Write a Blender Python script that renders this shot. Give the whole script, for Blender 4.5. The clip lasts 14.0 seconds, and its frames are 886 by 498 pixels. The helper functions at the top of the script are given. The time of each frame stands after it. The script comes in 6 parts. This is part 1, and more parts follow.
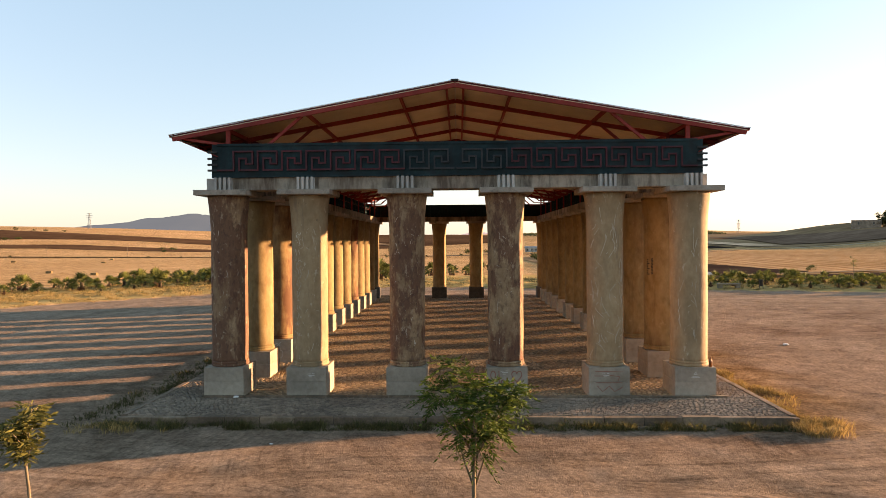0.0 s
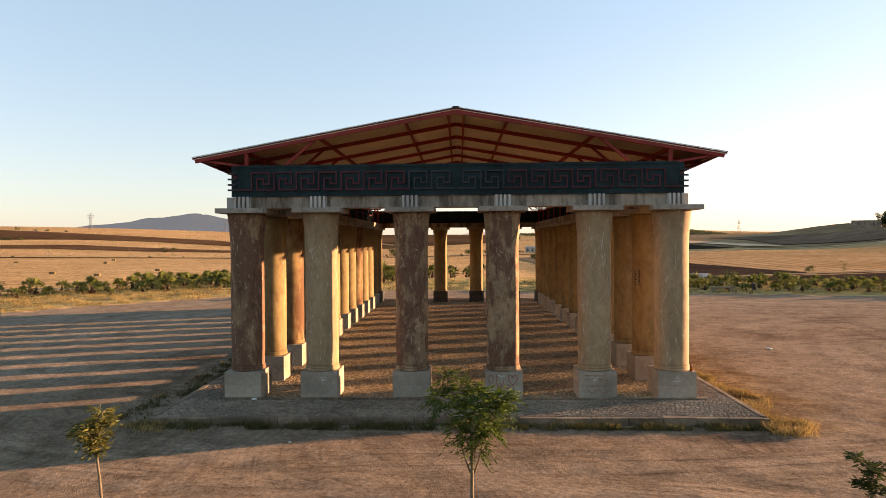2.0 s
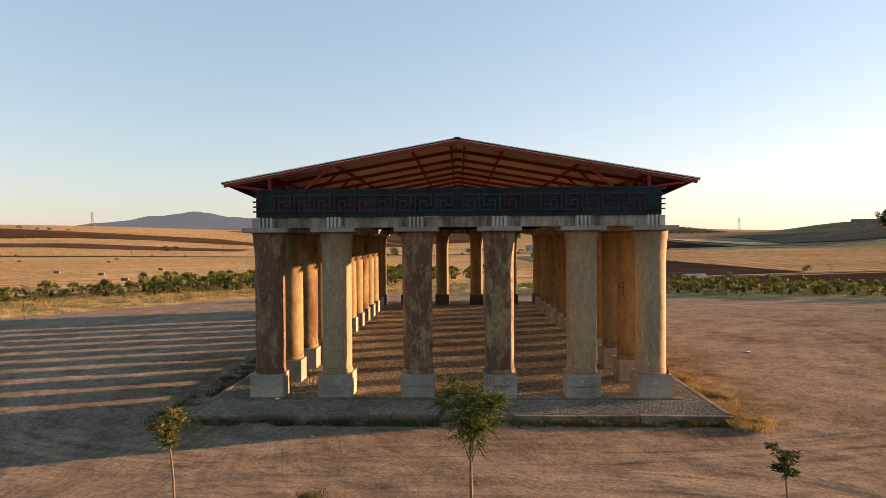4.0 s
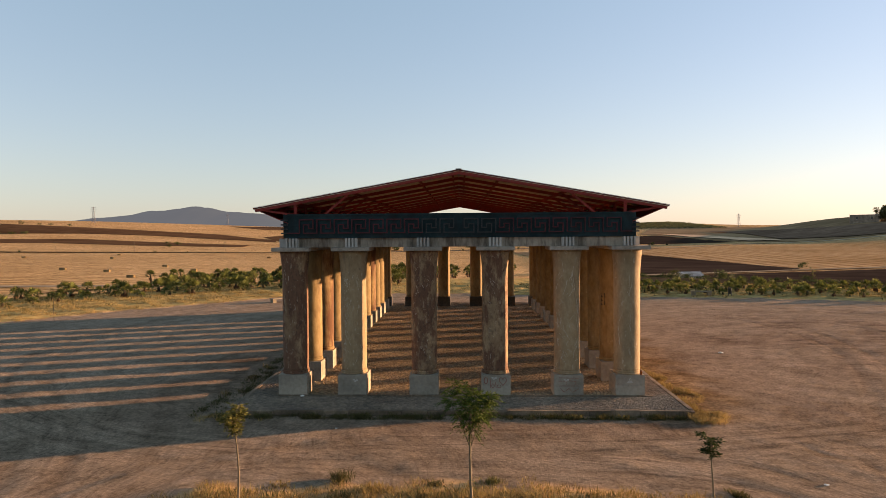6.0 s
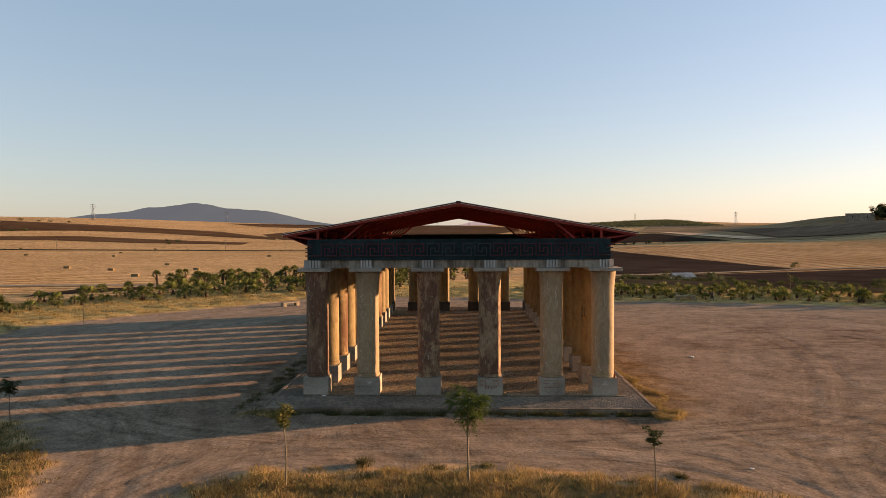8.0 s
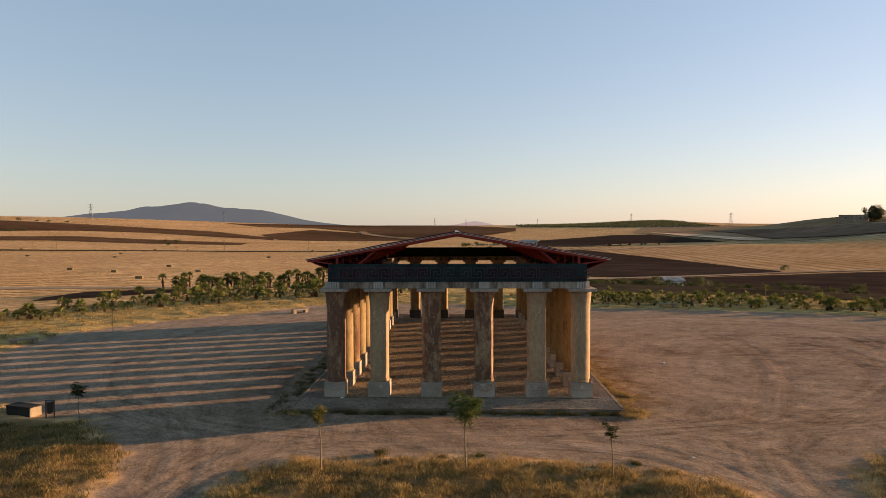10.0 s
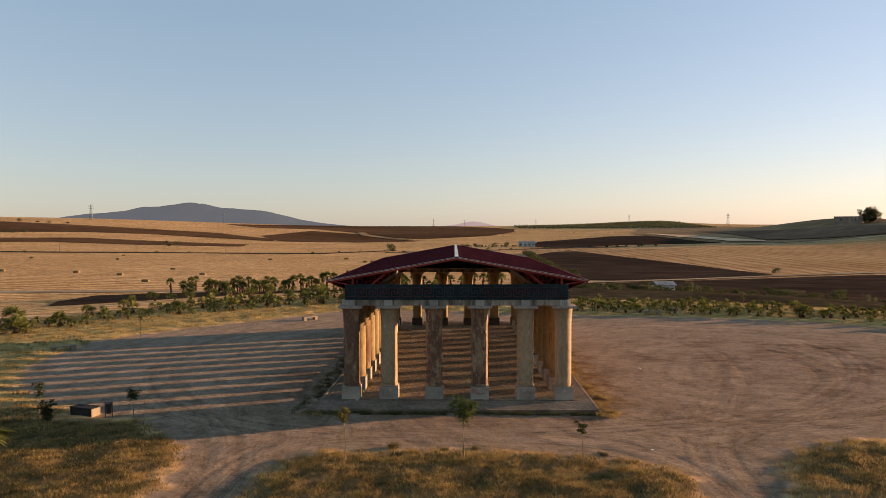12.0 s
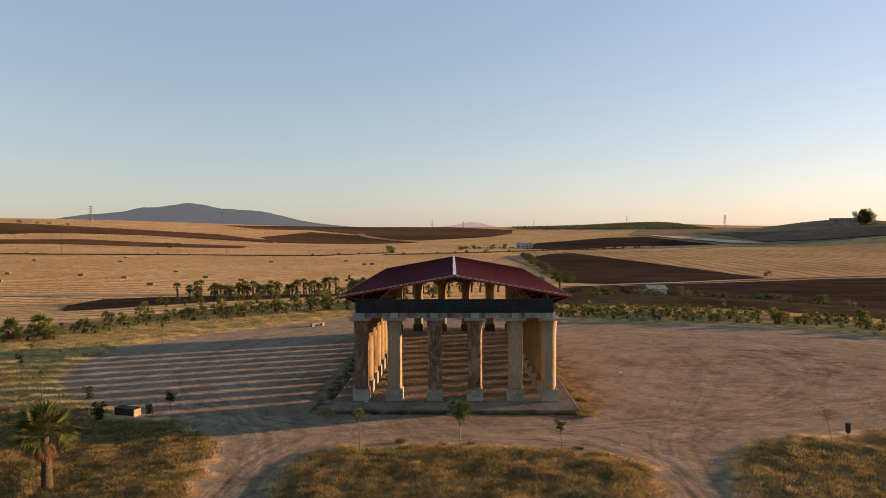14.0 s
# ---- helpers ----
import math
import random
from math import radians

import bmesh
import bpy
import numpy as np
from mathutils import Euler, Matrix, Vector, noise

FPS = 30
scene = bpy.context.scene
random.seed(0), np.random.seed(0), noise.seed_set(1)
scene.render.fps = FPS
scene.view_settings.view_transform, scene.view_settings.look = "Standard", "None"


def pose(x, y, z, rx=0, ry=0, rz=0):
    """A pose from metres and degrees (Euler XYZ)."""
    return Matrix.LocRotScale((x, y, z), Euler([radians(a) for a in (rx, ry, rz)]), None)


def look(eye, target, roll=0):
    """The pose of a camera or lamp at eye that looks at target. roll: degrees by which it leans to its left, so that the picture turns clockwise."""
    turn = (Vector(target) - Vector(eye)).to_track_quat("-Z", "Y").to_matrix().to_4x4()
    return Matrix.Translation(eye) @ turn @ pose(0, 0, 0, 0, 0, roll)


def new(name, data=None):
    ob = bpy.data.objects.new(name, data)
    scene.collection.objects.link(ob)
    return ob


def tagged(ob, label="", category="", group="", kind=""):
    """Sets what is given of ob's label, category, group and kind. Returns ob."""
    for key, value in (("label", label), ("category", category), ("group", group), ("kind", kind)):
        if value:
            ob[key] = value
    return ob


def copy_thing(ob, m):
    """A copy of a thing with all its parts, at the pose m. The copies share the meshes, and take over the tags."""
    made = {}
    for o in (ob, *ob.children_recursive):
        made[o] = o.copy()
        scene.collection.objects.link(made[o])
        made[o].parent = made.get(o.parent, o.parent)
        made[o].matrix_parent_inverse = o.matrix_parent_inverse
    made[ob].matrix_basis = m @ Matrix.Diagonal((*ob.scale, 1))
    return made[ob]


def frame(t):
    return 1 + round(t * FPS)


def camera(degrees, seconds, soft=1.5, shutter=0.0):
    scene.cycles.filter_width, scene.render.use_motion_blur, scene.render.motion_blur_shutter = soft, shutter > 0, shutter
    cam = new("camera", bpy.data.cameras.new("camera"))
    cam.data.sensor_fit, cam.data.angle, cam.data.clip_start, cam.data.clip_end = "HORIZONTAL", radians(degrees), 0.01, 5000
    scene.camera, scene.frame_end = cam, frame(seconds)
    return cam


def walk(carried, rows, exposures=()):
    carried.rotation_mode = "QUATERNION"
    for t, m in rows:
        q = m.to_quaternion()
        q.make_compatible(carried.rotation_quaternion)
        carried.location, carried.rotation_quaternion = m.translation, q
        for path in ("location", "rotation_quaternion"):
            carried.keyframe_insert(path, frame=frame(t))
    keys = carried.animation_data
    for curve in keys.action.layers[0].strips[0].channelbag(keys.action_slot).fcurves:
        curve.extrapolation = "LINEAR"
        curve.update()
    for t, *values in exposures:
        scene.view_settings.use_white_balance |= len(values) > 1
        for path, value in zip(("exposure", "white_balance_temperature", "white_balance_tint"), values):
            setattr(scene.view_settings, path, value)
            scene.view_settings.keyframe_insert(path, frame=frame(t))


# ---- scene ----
cam = camera(68.5, 14.0, soft=0.75)
PATH = [
    (0, (0.257, -19.869, 4.614), (0.191, -17.871, 4.589), -0.4),
    (3, (0.281, -22.594, 5.385), (0.212, -20.595, 5.358), -0.4),
    (5.5, (0.29, -26.523, 6.459), (0.219, -24.525, 6.415), -0.4),
    (8, (0.283, -31.888, 8.006), (0.217, -29.89, 7.948), -0.3),
    (10.5, (0.229, -38.645, 9.933), (0.174, -36.647, 9.873), -0.2),
    (12.5, (0.234, -44.395, 11.576), (0.182, -42.397, 11.516), -0.2),
    (14, (0.304, -48.49, 12.713), (0.256, -46.492, 12.654), -0.2),
]
walk(cam, [(t, look(eye, target, roll)) for t, eye, target, roll in PATH],
     exposures=[(0.0, 2.17, 9500, 45), (3.0, 1.90, 9300, 45), (6.5, 1.56, 9100, 45), (8.0, 1.49, 9000, 45), (14.0, 1.41, 8900, 45)])

# ---- light ----
SUN_ELEVATION, SUN_TURN = radians(6.1), radians(70.5)   # turn: from +y towards +x
toward_sun = Vector((math.sin(SUN_TURN) * math.cos(SUN_ELEVATION), math.cos(SUN_TURN) * math.cos(SUN_ELEVATION), math.sin(SUN_ELEVATION)))
world = bpy.data.worlds.new("world")
scene.world = world
world.use_nodes = True
wn = world.node_tree.nodes
sky = wn.new("ShaderNodeTexSky")
sky.sky_type, sky.sun_disc = "NISHITA", False
sky.sun_elevation, sky.sun_rotation = SUN_ELEVATION, SUN_TURN
sky.altitude, sky.air_density, sky.dust_density, sky.ozone_density = 0, 1.15, 0.22, 4.5
wn["Background"].inputs["Strength"].default_value = 0.15
grey, haze = wn.new("ShaderNodeRGBToBW"), wn.new("ShaderNodeMix")     # dust in the air: a less saturated sky
haze.data_type = "RGBA"
haze.inputs["Factor"].default_value = 0.40
world.node_tree.links.new(sky.outputs[0], grey.inputs[0])
world.node_tree.links.new(sky.outputs[0], haze.inputs["A"])
world.node_tree.links.new(grey.outputs[0], haze.inputs["B"])
veil = wn.new("ShaderNodeMix")
veil.data_type = "RGBA"
veil.inputs["Factor"].default_value, veil.inputs["B"].default_value = 0.34, (0.37, 1.56, 1.94, 1)
world.node_tree.links.new(haze.outputs["Result"], veil.inputs["A"])
where, split, rise, clear = wn.new("ShaderNodeTexCoord"), wn.new("ShaderNodeSeparateXYZ"), wn.new("ShaderNodeMapRange"), wn.new("ShaderNodeMix")
rise.inputs["From Min"].default_value, rise.inputs["From Max"].default_value = 0.0, 0.5     # clearer, bluer air above the haze
clear.data_type, clear.blend_type = "RGBA", "MULTIPLY"
clear.inputs["B"].default_value = (0.97, 1.06, 1.11, 1)
world.node_tree.links.new(where.outputs["Generated"], split.inputs[0])
world.node_tree.links.new(split.outputs["Z"], rise.inputs["Value"])
world.node_tree.links.new(rise.outputs[0], clear.inputs["Factor"])
world.node_tree.links.new(veil.outputs["Result"], clear.inputs["A"])
world.node_tree.links.new(clear.outputs["Result"], wn["Background"].inputs["Color"])
sun = new("sun", bpy.data.lights.new("sun", "SUN"))
sun.data.energy, sun.data.angle, sun.data.color = 4.3, radians(0.55), (1.0, 0.875, 0.56)
sun.matrix_world = look(toward_sun * 100, (0, 0, 0))


# ---- materials ----
def surface(name, colours, scale=4.0, rough=0.85, bump=0.3, bump_scale=30.0, metal=0.0, rand=0.0, island=0.0,
            stretch=(1, 1, 1), big=0.35, big_scale=0.4, dist=0.02, spec=0.3):
    """Two scales of noise: a grain through the colours, slow patches that lighten and darken, and a fine relief."""
    m = bpy.data.materials.new(name)
    m.use_nodes = True
    n, l = m.node_tree.nodes, m.node_tree.links
    bsdf = n["Principled BSDF"]
    co, mp = n.new("ShaderNodeTexCoord"), n.new("ShaderNodeMapping")
    mp.inputs["Scale"].default_value = stretch
    l.new(co.outputs["Object"], mp.inputs[0])
    fine, slow = n.new("ShaderNodeTexNoise"), n.new("ShaderNodeTexNoise")
    fine.inputs["Scale"].default_value, fine.inputs["Detail"].default_value, fine.inputs["Roughness"].default_value = scale, 6, 0.65
    slow.inputs["Scale"].default_value, slow.inputs["Detail"].default_value = big_scale, 4
    l.new(mp.outputs[0], fine.inputs["Vector"])
    l.new(mp.outputs[0], slow.inputs["Vector"])
    ramp = n.new("ShaderNodeValToRGB")
    els = ramp.color_ramp.elements
    while len(els) < len(colours):
        els.new(0.5)
    for i, c in enumerate(colours):
        els[i].position, els[i].color = 0.3 + 0.4 * i / max(1, len(colours) - 1), (*c, 1)
    l.new(fine.outputs["Fac"], ramp.inputs[0])
    gain = n.new("ShaderNodeMapRange")
    gain.inputs["From Min"].default_value, gain.inputs["From Max"].default_value = 0.3, 0.7
    gain.inputs["To Min"].default_value, gain.inputs["To Max"].default_value = 1 - big, 1 + big
    l.new(slow.outputs["Fac"], gain.inputs["Value"])
    value = gain.outputs[0]
    for amount, node, socket in ((rand, "ShaderNodeObjectInfo", "Random"), (island, "ShaderNodeNewGeometry", "Random Per Island")):
        if amount:
            src, r, mul = n.new(node), n.new("ShaderNodeMapRange"), n.new("ShaderNodeMath")
            r.inputs["To Min"].default_value, r.inputs["To Max"].default_value = 1 - amount, 1 + amount
            mul.operation = "MULTIPLY"
            l.new(src.outputs[socket], r.inputs["Value"])
            l.new(value, mul.inputs[0])
            l.new(r.outputs[0], mul.inputs[1])
            value = mul.outputs[0]
    scaled = n.new("ShaderNodeVectorMath")
    scaled.operation = "SCALE"
    l.new(ramp.outputs[0], scaled.inputs[0])
    l.new(value, scaled.inputs["Scale"])
    l.new(scaled.outputs[0], bsdf.inputs["Base Color"])
    bsdf.inputs["Roughness"].default_value, bsdf.inputs["Metallic"].default_value = rough, metal
    bsdf.inputs["Specular IOR Level"].default_value = spec
    if bump:
        grain, bp = n.new("ShaderNodeTexNoise"), n.new("ShaderNodeBump")
        grain.inputs["Scale"].default_value, grain.inputs["Detail"].default_value = bump_scale, 5
        bp.inputs["Strength"].default_value, bp.inputs["Distance"].default_value = bump, dist
        l.new(mp.outputs[0], grain.inputs["Vector"])
        l.new(grain.outputs["Fac"], bp.inputs["Height"])
        l.new(bp.outputs[0], bsdf.inputs["Normal"])
    return m


def stain(m, colour, scale, low, high, stretch=(1, 1, 0.35), amount=0.85, shift=(0, 0, 0)):
    """Lays irregular stains of another colour over a surface; each copy of the object gets its own."""
    n, l = m.node_tree.nodes, m.node_tree.links
    bsdf = n["Principled BSDF"]
    co, mp, info = n.new("ShaderNodeTexCoord"), n.new("ShaderNodeMapping"), n.new("ShaderNodeObjectInfo")
    mp.inputs["Scale"].default_value, mp.inputs["Location"].default_value = stretch, shift
    add, big = n.new("ShaderNodeVectorMath"), n.new("ShaderNodeMath")
    big.operation = "MULTIPLY"
    big.inputs[1].default_value = 37.0
    l.new(info.outputs["Random"], big.inputs[0])
    l.new(co.outputs["Object"], mp.inputs[0])
    l.new(mp.outputs[0], add.inputs[0])
    l.new(big.outputs[0], add.inputs[1])
    no, r, mix = n.new("ShaderNodeTexNoise"), n.new("ShaderNodeMapRange"), n.new("ShaderNodeMix")
    no.inputs["Scale"].default_value, no.inputs["Detail"].default_value, no.inputs["Roughness"].default_value = scale, 7, 0.7
    r.inputs["From Min"].default_value, r.inputs["From Max"].default_value, r.inputs["To Max"].default_value = low, high, amount
    mix.data_type = "RGBA"
    l.new(add.outputs[0], no.inputs["Vector"])
    l.new(no.outputs["Fac"], r.inputs["Value"])
    l.new(r.outputs[0], mix.inputs["Factor"])
    old = bsdf.inputs["Base Color"].links[0].from_socket
    l.new(old, mix.inputs["A"])
    mix.inputs["B"].default_value = (*colour, 1)
    l.new(mix.outputs["Result"], bsdf.inputs["Base Color"])
    return m


concrete = stain(surface("column_concrete", [(0.1906, 0.1163, 0.0465), (0.2465, 0.16, 0.07021), (0.2902, 0.1981, 0.09486)], 5, bump=0.35, bump_scale=40, rand=0.08, stretch=(1, 1, 0.6)),
                 (0.13, 0.07, 0.035), 1.3, 0.52, 0.72, amount=0.65)
stain(concrete, (0.10, 0.055, 0.028), 2.6, 0.55, 0.68, (1, 1, 0.10), 0.55, (3, 1, 0))
stain(concrete, (0.36, 0.27, 0.16), 5.0, 0.60, 0.68, (1, 1, 0.5), 0.5, (0, 5, 2))
concrete_pale = stain(stain(surface("column_concrete_pale", [(0.2604, 0.1655, 0.08742), (0.3116, 0.2065, 0.1163), (0.3674, 0.2539, 0.1507)], 5, bump=0.35, bump_scale=40, rand=0.05, stretch=(1, 1, 0.6), big=0.22),
                            (0.19, 0.125, 0.075), 1.1, 0.52, 0.70, amount=0.55), (0.5, 0.42, 0.32), 6.0, 0.61, 0.65, (1, 1, 0.4), 0.6)
stain(concrete_pale, (0.14, 0.10, 0.07), 3.0, 0.58, 0.66, (1, 1, 0.12), 0.5, (2, 4, 0))
stain(concrete_pale, (0.10, 0.07, 0.045), 9.0, 0.66, 0.70, (1, 1, 0.8), 0.7, (5, 1, 3))


def peeled_concrete(name, low, high):
    """Old render with dark brown skin where it has not flaked off; low and high set how much of it is left."""
    m = stain(surface(name, [(0.2697, 0.1655, 0.08835), (0.3255, 0.2065, 0.1163), (0.3813, 0.252, 0.1516)], 6, bump=0.5, bump_scale=30, rand=0.05, big=0.22),
              (0.17, 0.085, 0.045), 1.0, 0.44, 0.60, (1, 1, 0.4), 0.7, (4, 2, 0))
    stain(m, (0.115, 0.044, 0.026), 1.5, low, high, (1, 1, 0.38), 0.88)
    stain(m, (0.19, 0.10, 0.056), 8.0, 0.47, 0.60, (1, 1, 0.4), 0.5, (2, 9, 5))
    stain(m, (0.055, 0.026, 0.02), 7.0, 0.54, 0.60, (1, 1, 0.6), 0.45, (1, 7, 3))
    stain(m, (0.40, 0.31, 0.215), 6.0, 0.59, 0.65, (1, 1, 0.6), 0.5, (3, 3, 1))
    return stain(m, (0.46, 0.38, 0.28), 16.0, 0.64, 0.68, (1, 1, 0.7), 0.5, (8, 3, 1))


concrete_stained, concrete_dark = peeled_concrete("column_concrete_peeled", 0.485, 0.545), peeled_concrete("column_concrete_dark", 0.40, 0.49)
plinth_dark = surface("plinth_dark_brown", [(0.05, 0.038, 0.028), (0.09, 0.07, 0.052)], 6, bump=0.3)
concrete_rust = stain(surface("column_concrete_rusty", [(0.2312, 0.1292, 0.0544), (0.2856, 0.17, 0.0748), (0.3128, 0.2108, 0.1088)], 5, bump=0.4, bump_scale=30),
                      (0.10, 0.034, 0.014), 1.4, 0.40, 0.56, (1, 1, 0.3), 0.9)
plinth_mat = stain(surface("plinth_render", [(0.2358, 0.189, 0.1422), (0.2835, 0.2322, 0.1782), (0.3195, 0.2655, 0.207)], 7, bump=0.25, bump_scale=50, rand=0.06),
                   (0.2, 0.15, 0.1), 2.0, 0.56, 0.75, (1, 1, 1), 0.5)
abacus_mat = stain(surface("abacus_concrete", [(0.199, 0.1637, 0.1265), (0.2604, 0.2148, 0.173), (0.3023, 0.2548, 0.2074)], 7, bump=0.3, bump_scale=50, rand=0.06),
                   (0.10, 0.08, 0.06), 3.0, 0.52, 0.7, (1, 1, 1), 0.7)
beam_mat = stain(surface("beam_concrete", [(0.2158, 0.1702, 0.1302), (0.2734, 0.2176, 0.1655), (0.3171, 0.2595, 0.2009)], 5, bump=0.3, bump_scale=40),
                 (0.07, 0.045, 0.03), 2.2, 0.44, 0.60, (1, 1, 0.18), 0.85)
fin_mat = surface("fin_plaster", [(0.33, 0.295, 0.258), (0.415, 0.369, 0.327)], 8, bump=0.2, rand=0.05)
teal = stain(surface("teal_paint", [(0.00595, 0.02, 0.0226), (0.00935, 0.0304, 0.0335), (0.0153, 0.0432, 0.0468)], 3, rough=0.75, bump=0.15, bump_scale=25, big=0.3, big_scale=1.2, spec=0.1),
             (0.022, 0.02, 0.02), 1.8, 0.46, 0.66, (1, 1, 0.5), 0.75)
red_relief = stain(surface("relief_red_paint", [(0.05834, 0.008448, 0.01197), (0.08888, 0.01267, 0.0169)], 6, rough=0.6, bump=0.1, rand=0.25), (0.05, 0.03, 0.03), 4, 0.5, 0.7, (1, 1, 1), 0.6)
grey_relief = surface("relief_bare", [(0.021, 0.0238, 0.0252), (0.0364, 0.0406, 0.042)], 8, rough=0.7, bump=0.1)
red_steel = surface("red_steel", [(0.22, 0.022, 0.016), (0.31, 0.034, 0.024)], 4, rough=0.6, bump=0.08, spec=0.2, big=0.2)
roof_red = surface("roof_sheet_red", [(0.09, 0.011, 0.016), (0.112, 0.015, 0.021), (0.135, 0.02, 0.025)], 1.5, rough=0.75, bump=0.05, big=0.15, big_scale=0.3, spec=0.08)
roof_under = surface("roof_sheet_underside", [(0.58, 0.47, 0.34), (0.66, 0.55, 0.42)], 2.0, rough=0.7, bump=0.05, big=0.15)
white_trim = surface("white_sheet_metal", [(0.45, 0.43, 0.4), (0.6, 0.58, 0.54)], 6, rough=0.45, bump=0.05)
cobble_grey = surface("sett_granite", [(0.1305, 0.0891, 0.0621), (0.189, 0.1332, 0.0954), (0.252, 0.1818, 0.1332)], 9, bump=0.4, bump_scale=60, rand=0.25, island=0.3)
cobble_brown = surface("floor_stone", [(0.18, 0.115, 0.062), (0.27, 0.182, 0.106), (0.36, 0.256, 0.162)], 9, bump=0.5, bump_scale=50, island=0.38, big_scale=0.25)
mortar = surface("joint_earth", [(0.13, 0.09, 0.06), (0.2, 0.14, 0.09)], 6, bump=0.4)
kerb_mat = stain(surface("kerb_concrete", [(0.1377, 0.08816, 0.05697), (0.2363, 0.1566, 0.104)], 8, bump=0.5, rand=0.2), (0.06, 0.042, 0.028), 1.5, 0.44, 0.62, (1, 1, 1), 0.6)
paint_red = surface("graffiti_red", [(0.26, 0.075, 0.05), (0.32, 0.10, 0.07)], 20, bump=0)
paint_white = surface("graffiti_white", [(0.44, 0.42, 0.37), (0.52, 0.5, 0.45)], 20, bump=0)
paint_black = surface("graffiti_black", [(0.03, 0.025, 0.02), (0.06, 0.05, 0.04)], 20, bump=0)
bark = surface("bark", [(0.13, 0.09, 0.055), (0.22, 0.16, 0.10)], 20, bump=0.5, bump_scale=60, stretch=(1, 1, 0.3))
palm_bark = surface("palm_trunk", [(0.018, 0.011, 0.007), (0.12, 0.068, 0.036)], 9, bump=0.9, bump_scale=25, dist=0.05)
dead_frond = surface("dead_frond", [(0.07, 0.026, 0.010), (0.16, 0.066, 0.025)], 5, bump=0.1, island=0.35)


def leafy(name, dark, light, through_light=0.35, island=0.35):
    m = surface(name, [dark, light], 3, rough=0.75, bump=0, island=island, rand=0.15, spec=0.12)
    n, l = m.node_tree.nodes, m.node_tree.links
    tr, mix = n.new("ShaderNodeBsdfTranslucent"), n.new("ShaderNodeMixShader")
    l.new(n["Principled BSDF"].inputs["Base Color"].links[0].from_socket, tr.inputs["Color"])
    mix.inputs[0].default_value = through_light
    l.new(n["Principled BSDF"].outputs[0], mix.inputs[1])
    l.new(tr.outputs[0], mix.inputs[2])
    l.new(mix.outputs[0], n["Material Output"].inputs["Surface"])
    return m


palm_green = leafy("palm_leaf", (0.04, 0.05, 0.013), (0.15, 0.155, 0.042), 0.3, 0.5)
tree_green = leafy("sapling_leaf", (0.018, 0.034, 0.008), (0.08, 0.115, 0.02), 0.3, 0.5)
tree_olive = leafy("sapling_leaf_yellowish", (0.075, 0.08, 0.022), (0.18, 0.155, 0.045))
tree_dark = leafy("dark_leaf", (0.016, 0.026, 0.009), (0.04, 0.055, 0.018))
scrub_green = leafy("scrub_leaf", (0.025, 0.036, 0.012), (0.07, 0.08, 0.026))
dry_grass = leafy("dry_grass", (0.20, 0.122, 0.043), (0.385, 0.252, 0.098), 0.3, 0.5)
green_grass = leafy("weed_green", (0.055, 0.05, 0.018), (0.13, 0.105, 0.04), 0.3, 0.4)


# ---- building helpers ----
def thing(name, label, category, group="", kind="", at=(0, 0, 0)):
    ob = tagged(new(name), label, category, group, kind)
    ob.empty_display_size = 0.2
    ob.location = at
    return ob


def part(name, bm, material, parent=None, label="", smooth=False):
    me = bpy.data.meshes.new(name)
    bm.to_mesh(me)
    bm.free()
    me.materials.append(material)
    if smooth:
        me.polygons.foreach_set("use_smooth", [True] * len(me.polygons))
    ob = new(name, me)
    ob.parent = parent
    return tagged(ob, label)


def raw(name, verts, faces, material, parent=None, smooth=False):
    me = bpy.data.meshes.new(name)
    me.from_pydata(verts, [], faces)
    me.update()
    me.materials.append(material)
    if smooth:
        me.polygons.foreach_set("use_smooth", [True] * len(me.polygons))
    ob = new(name, me)
    ob.parent = parent
    return ob


def add_box(bm, x0, x1, y0, y1, z0, z1, bevel=0.0, m=None):
    made = bmesh.ops.create_cube(bm, size=1)["verts"]
    bmesh.ops.scale(bm, vec=(x1 - x0, y1 - y0, z1 - z0), verts=made)
    bmesh.ops.translate(bm, vec=((x0 + x1) / 2, (y0 + y1) / 2, (z0 + z1) / 2), verts=made)
    if bevel:
        edges = list({e for v in made for e in v.link_edges})
        made = bmesh.ops.bevel(bm, geom=edges, offset=bevel, segments=2, profile=0.6, affect="EDGES")["verts"]
    if m is not None:
        bmesh.ops.transform(bm, matrix=m, verts=list(made))
    return bm


def box(x0, x1, y0, y1, z0, z1, bevel=0.0):
    return add_box(bmesh.new(), x0, x1, y0, y1, z0, z1, bevel)


def add_beam(bm, p, q, w, h):
    """A bar of width w and height h from p to q."""
    p, q = Vector(p), Vector(q)
    d = q - p
    side = d.cross(Vector((0, 0, 1)))
    side = side.normalized() if side.length > 1e-6 else Vector((1, 0, 0))
    up = side.cross(d).normalized()
    corners = [side * a * w / 2 + up * b * h / 2 for a, b in ((-1, -1), (1, -1), (1, 1), (-1, 1))]
    a = [bm.verts.new(p + c) for c in corners]
    b = [bm.verts.new(q + c) for c in corners]
    bm.faces.new(a[::-1])
    bm.faces.new(b)
    for i in range(4):
        bm.faces.new((a[i], a[(i + 1) % 4], b[(i + 1) % 4], b[i]))
    return bm


def beam(p, q, w, h):
    return add_beam(bmesh.new(), p, q, w, h)


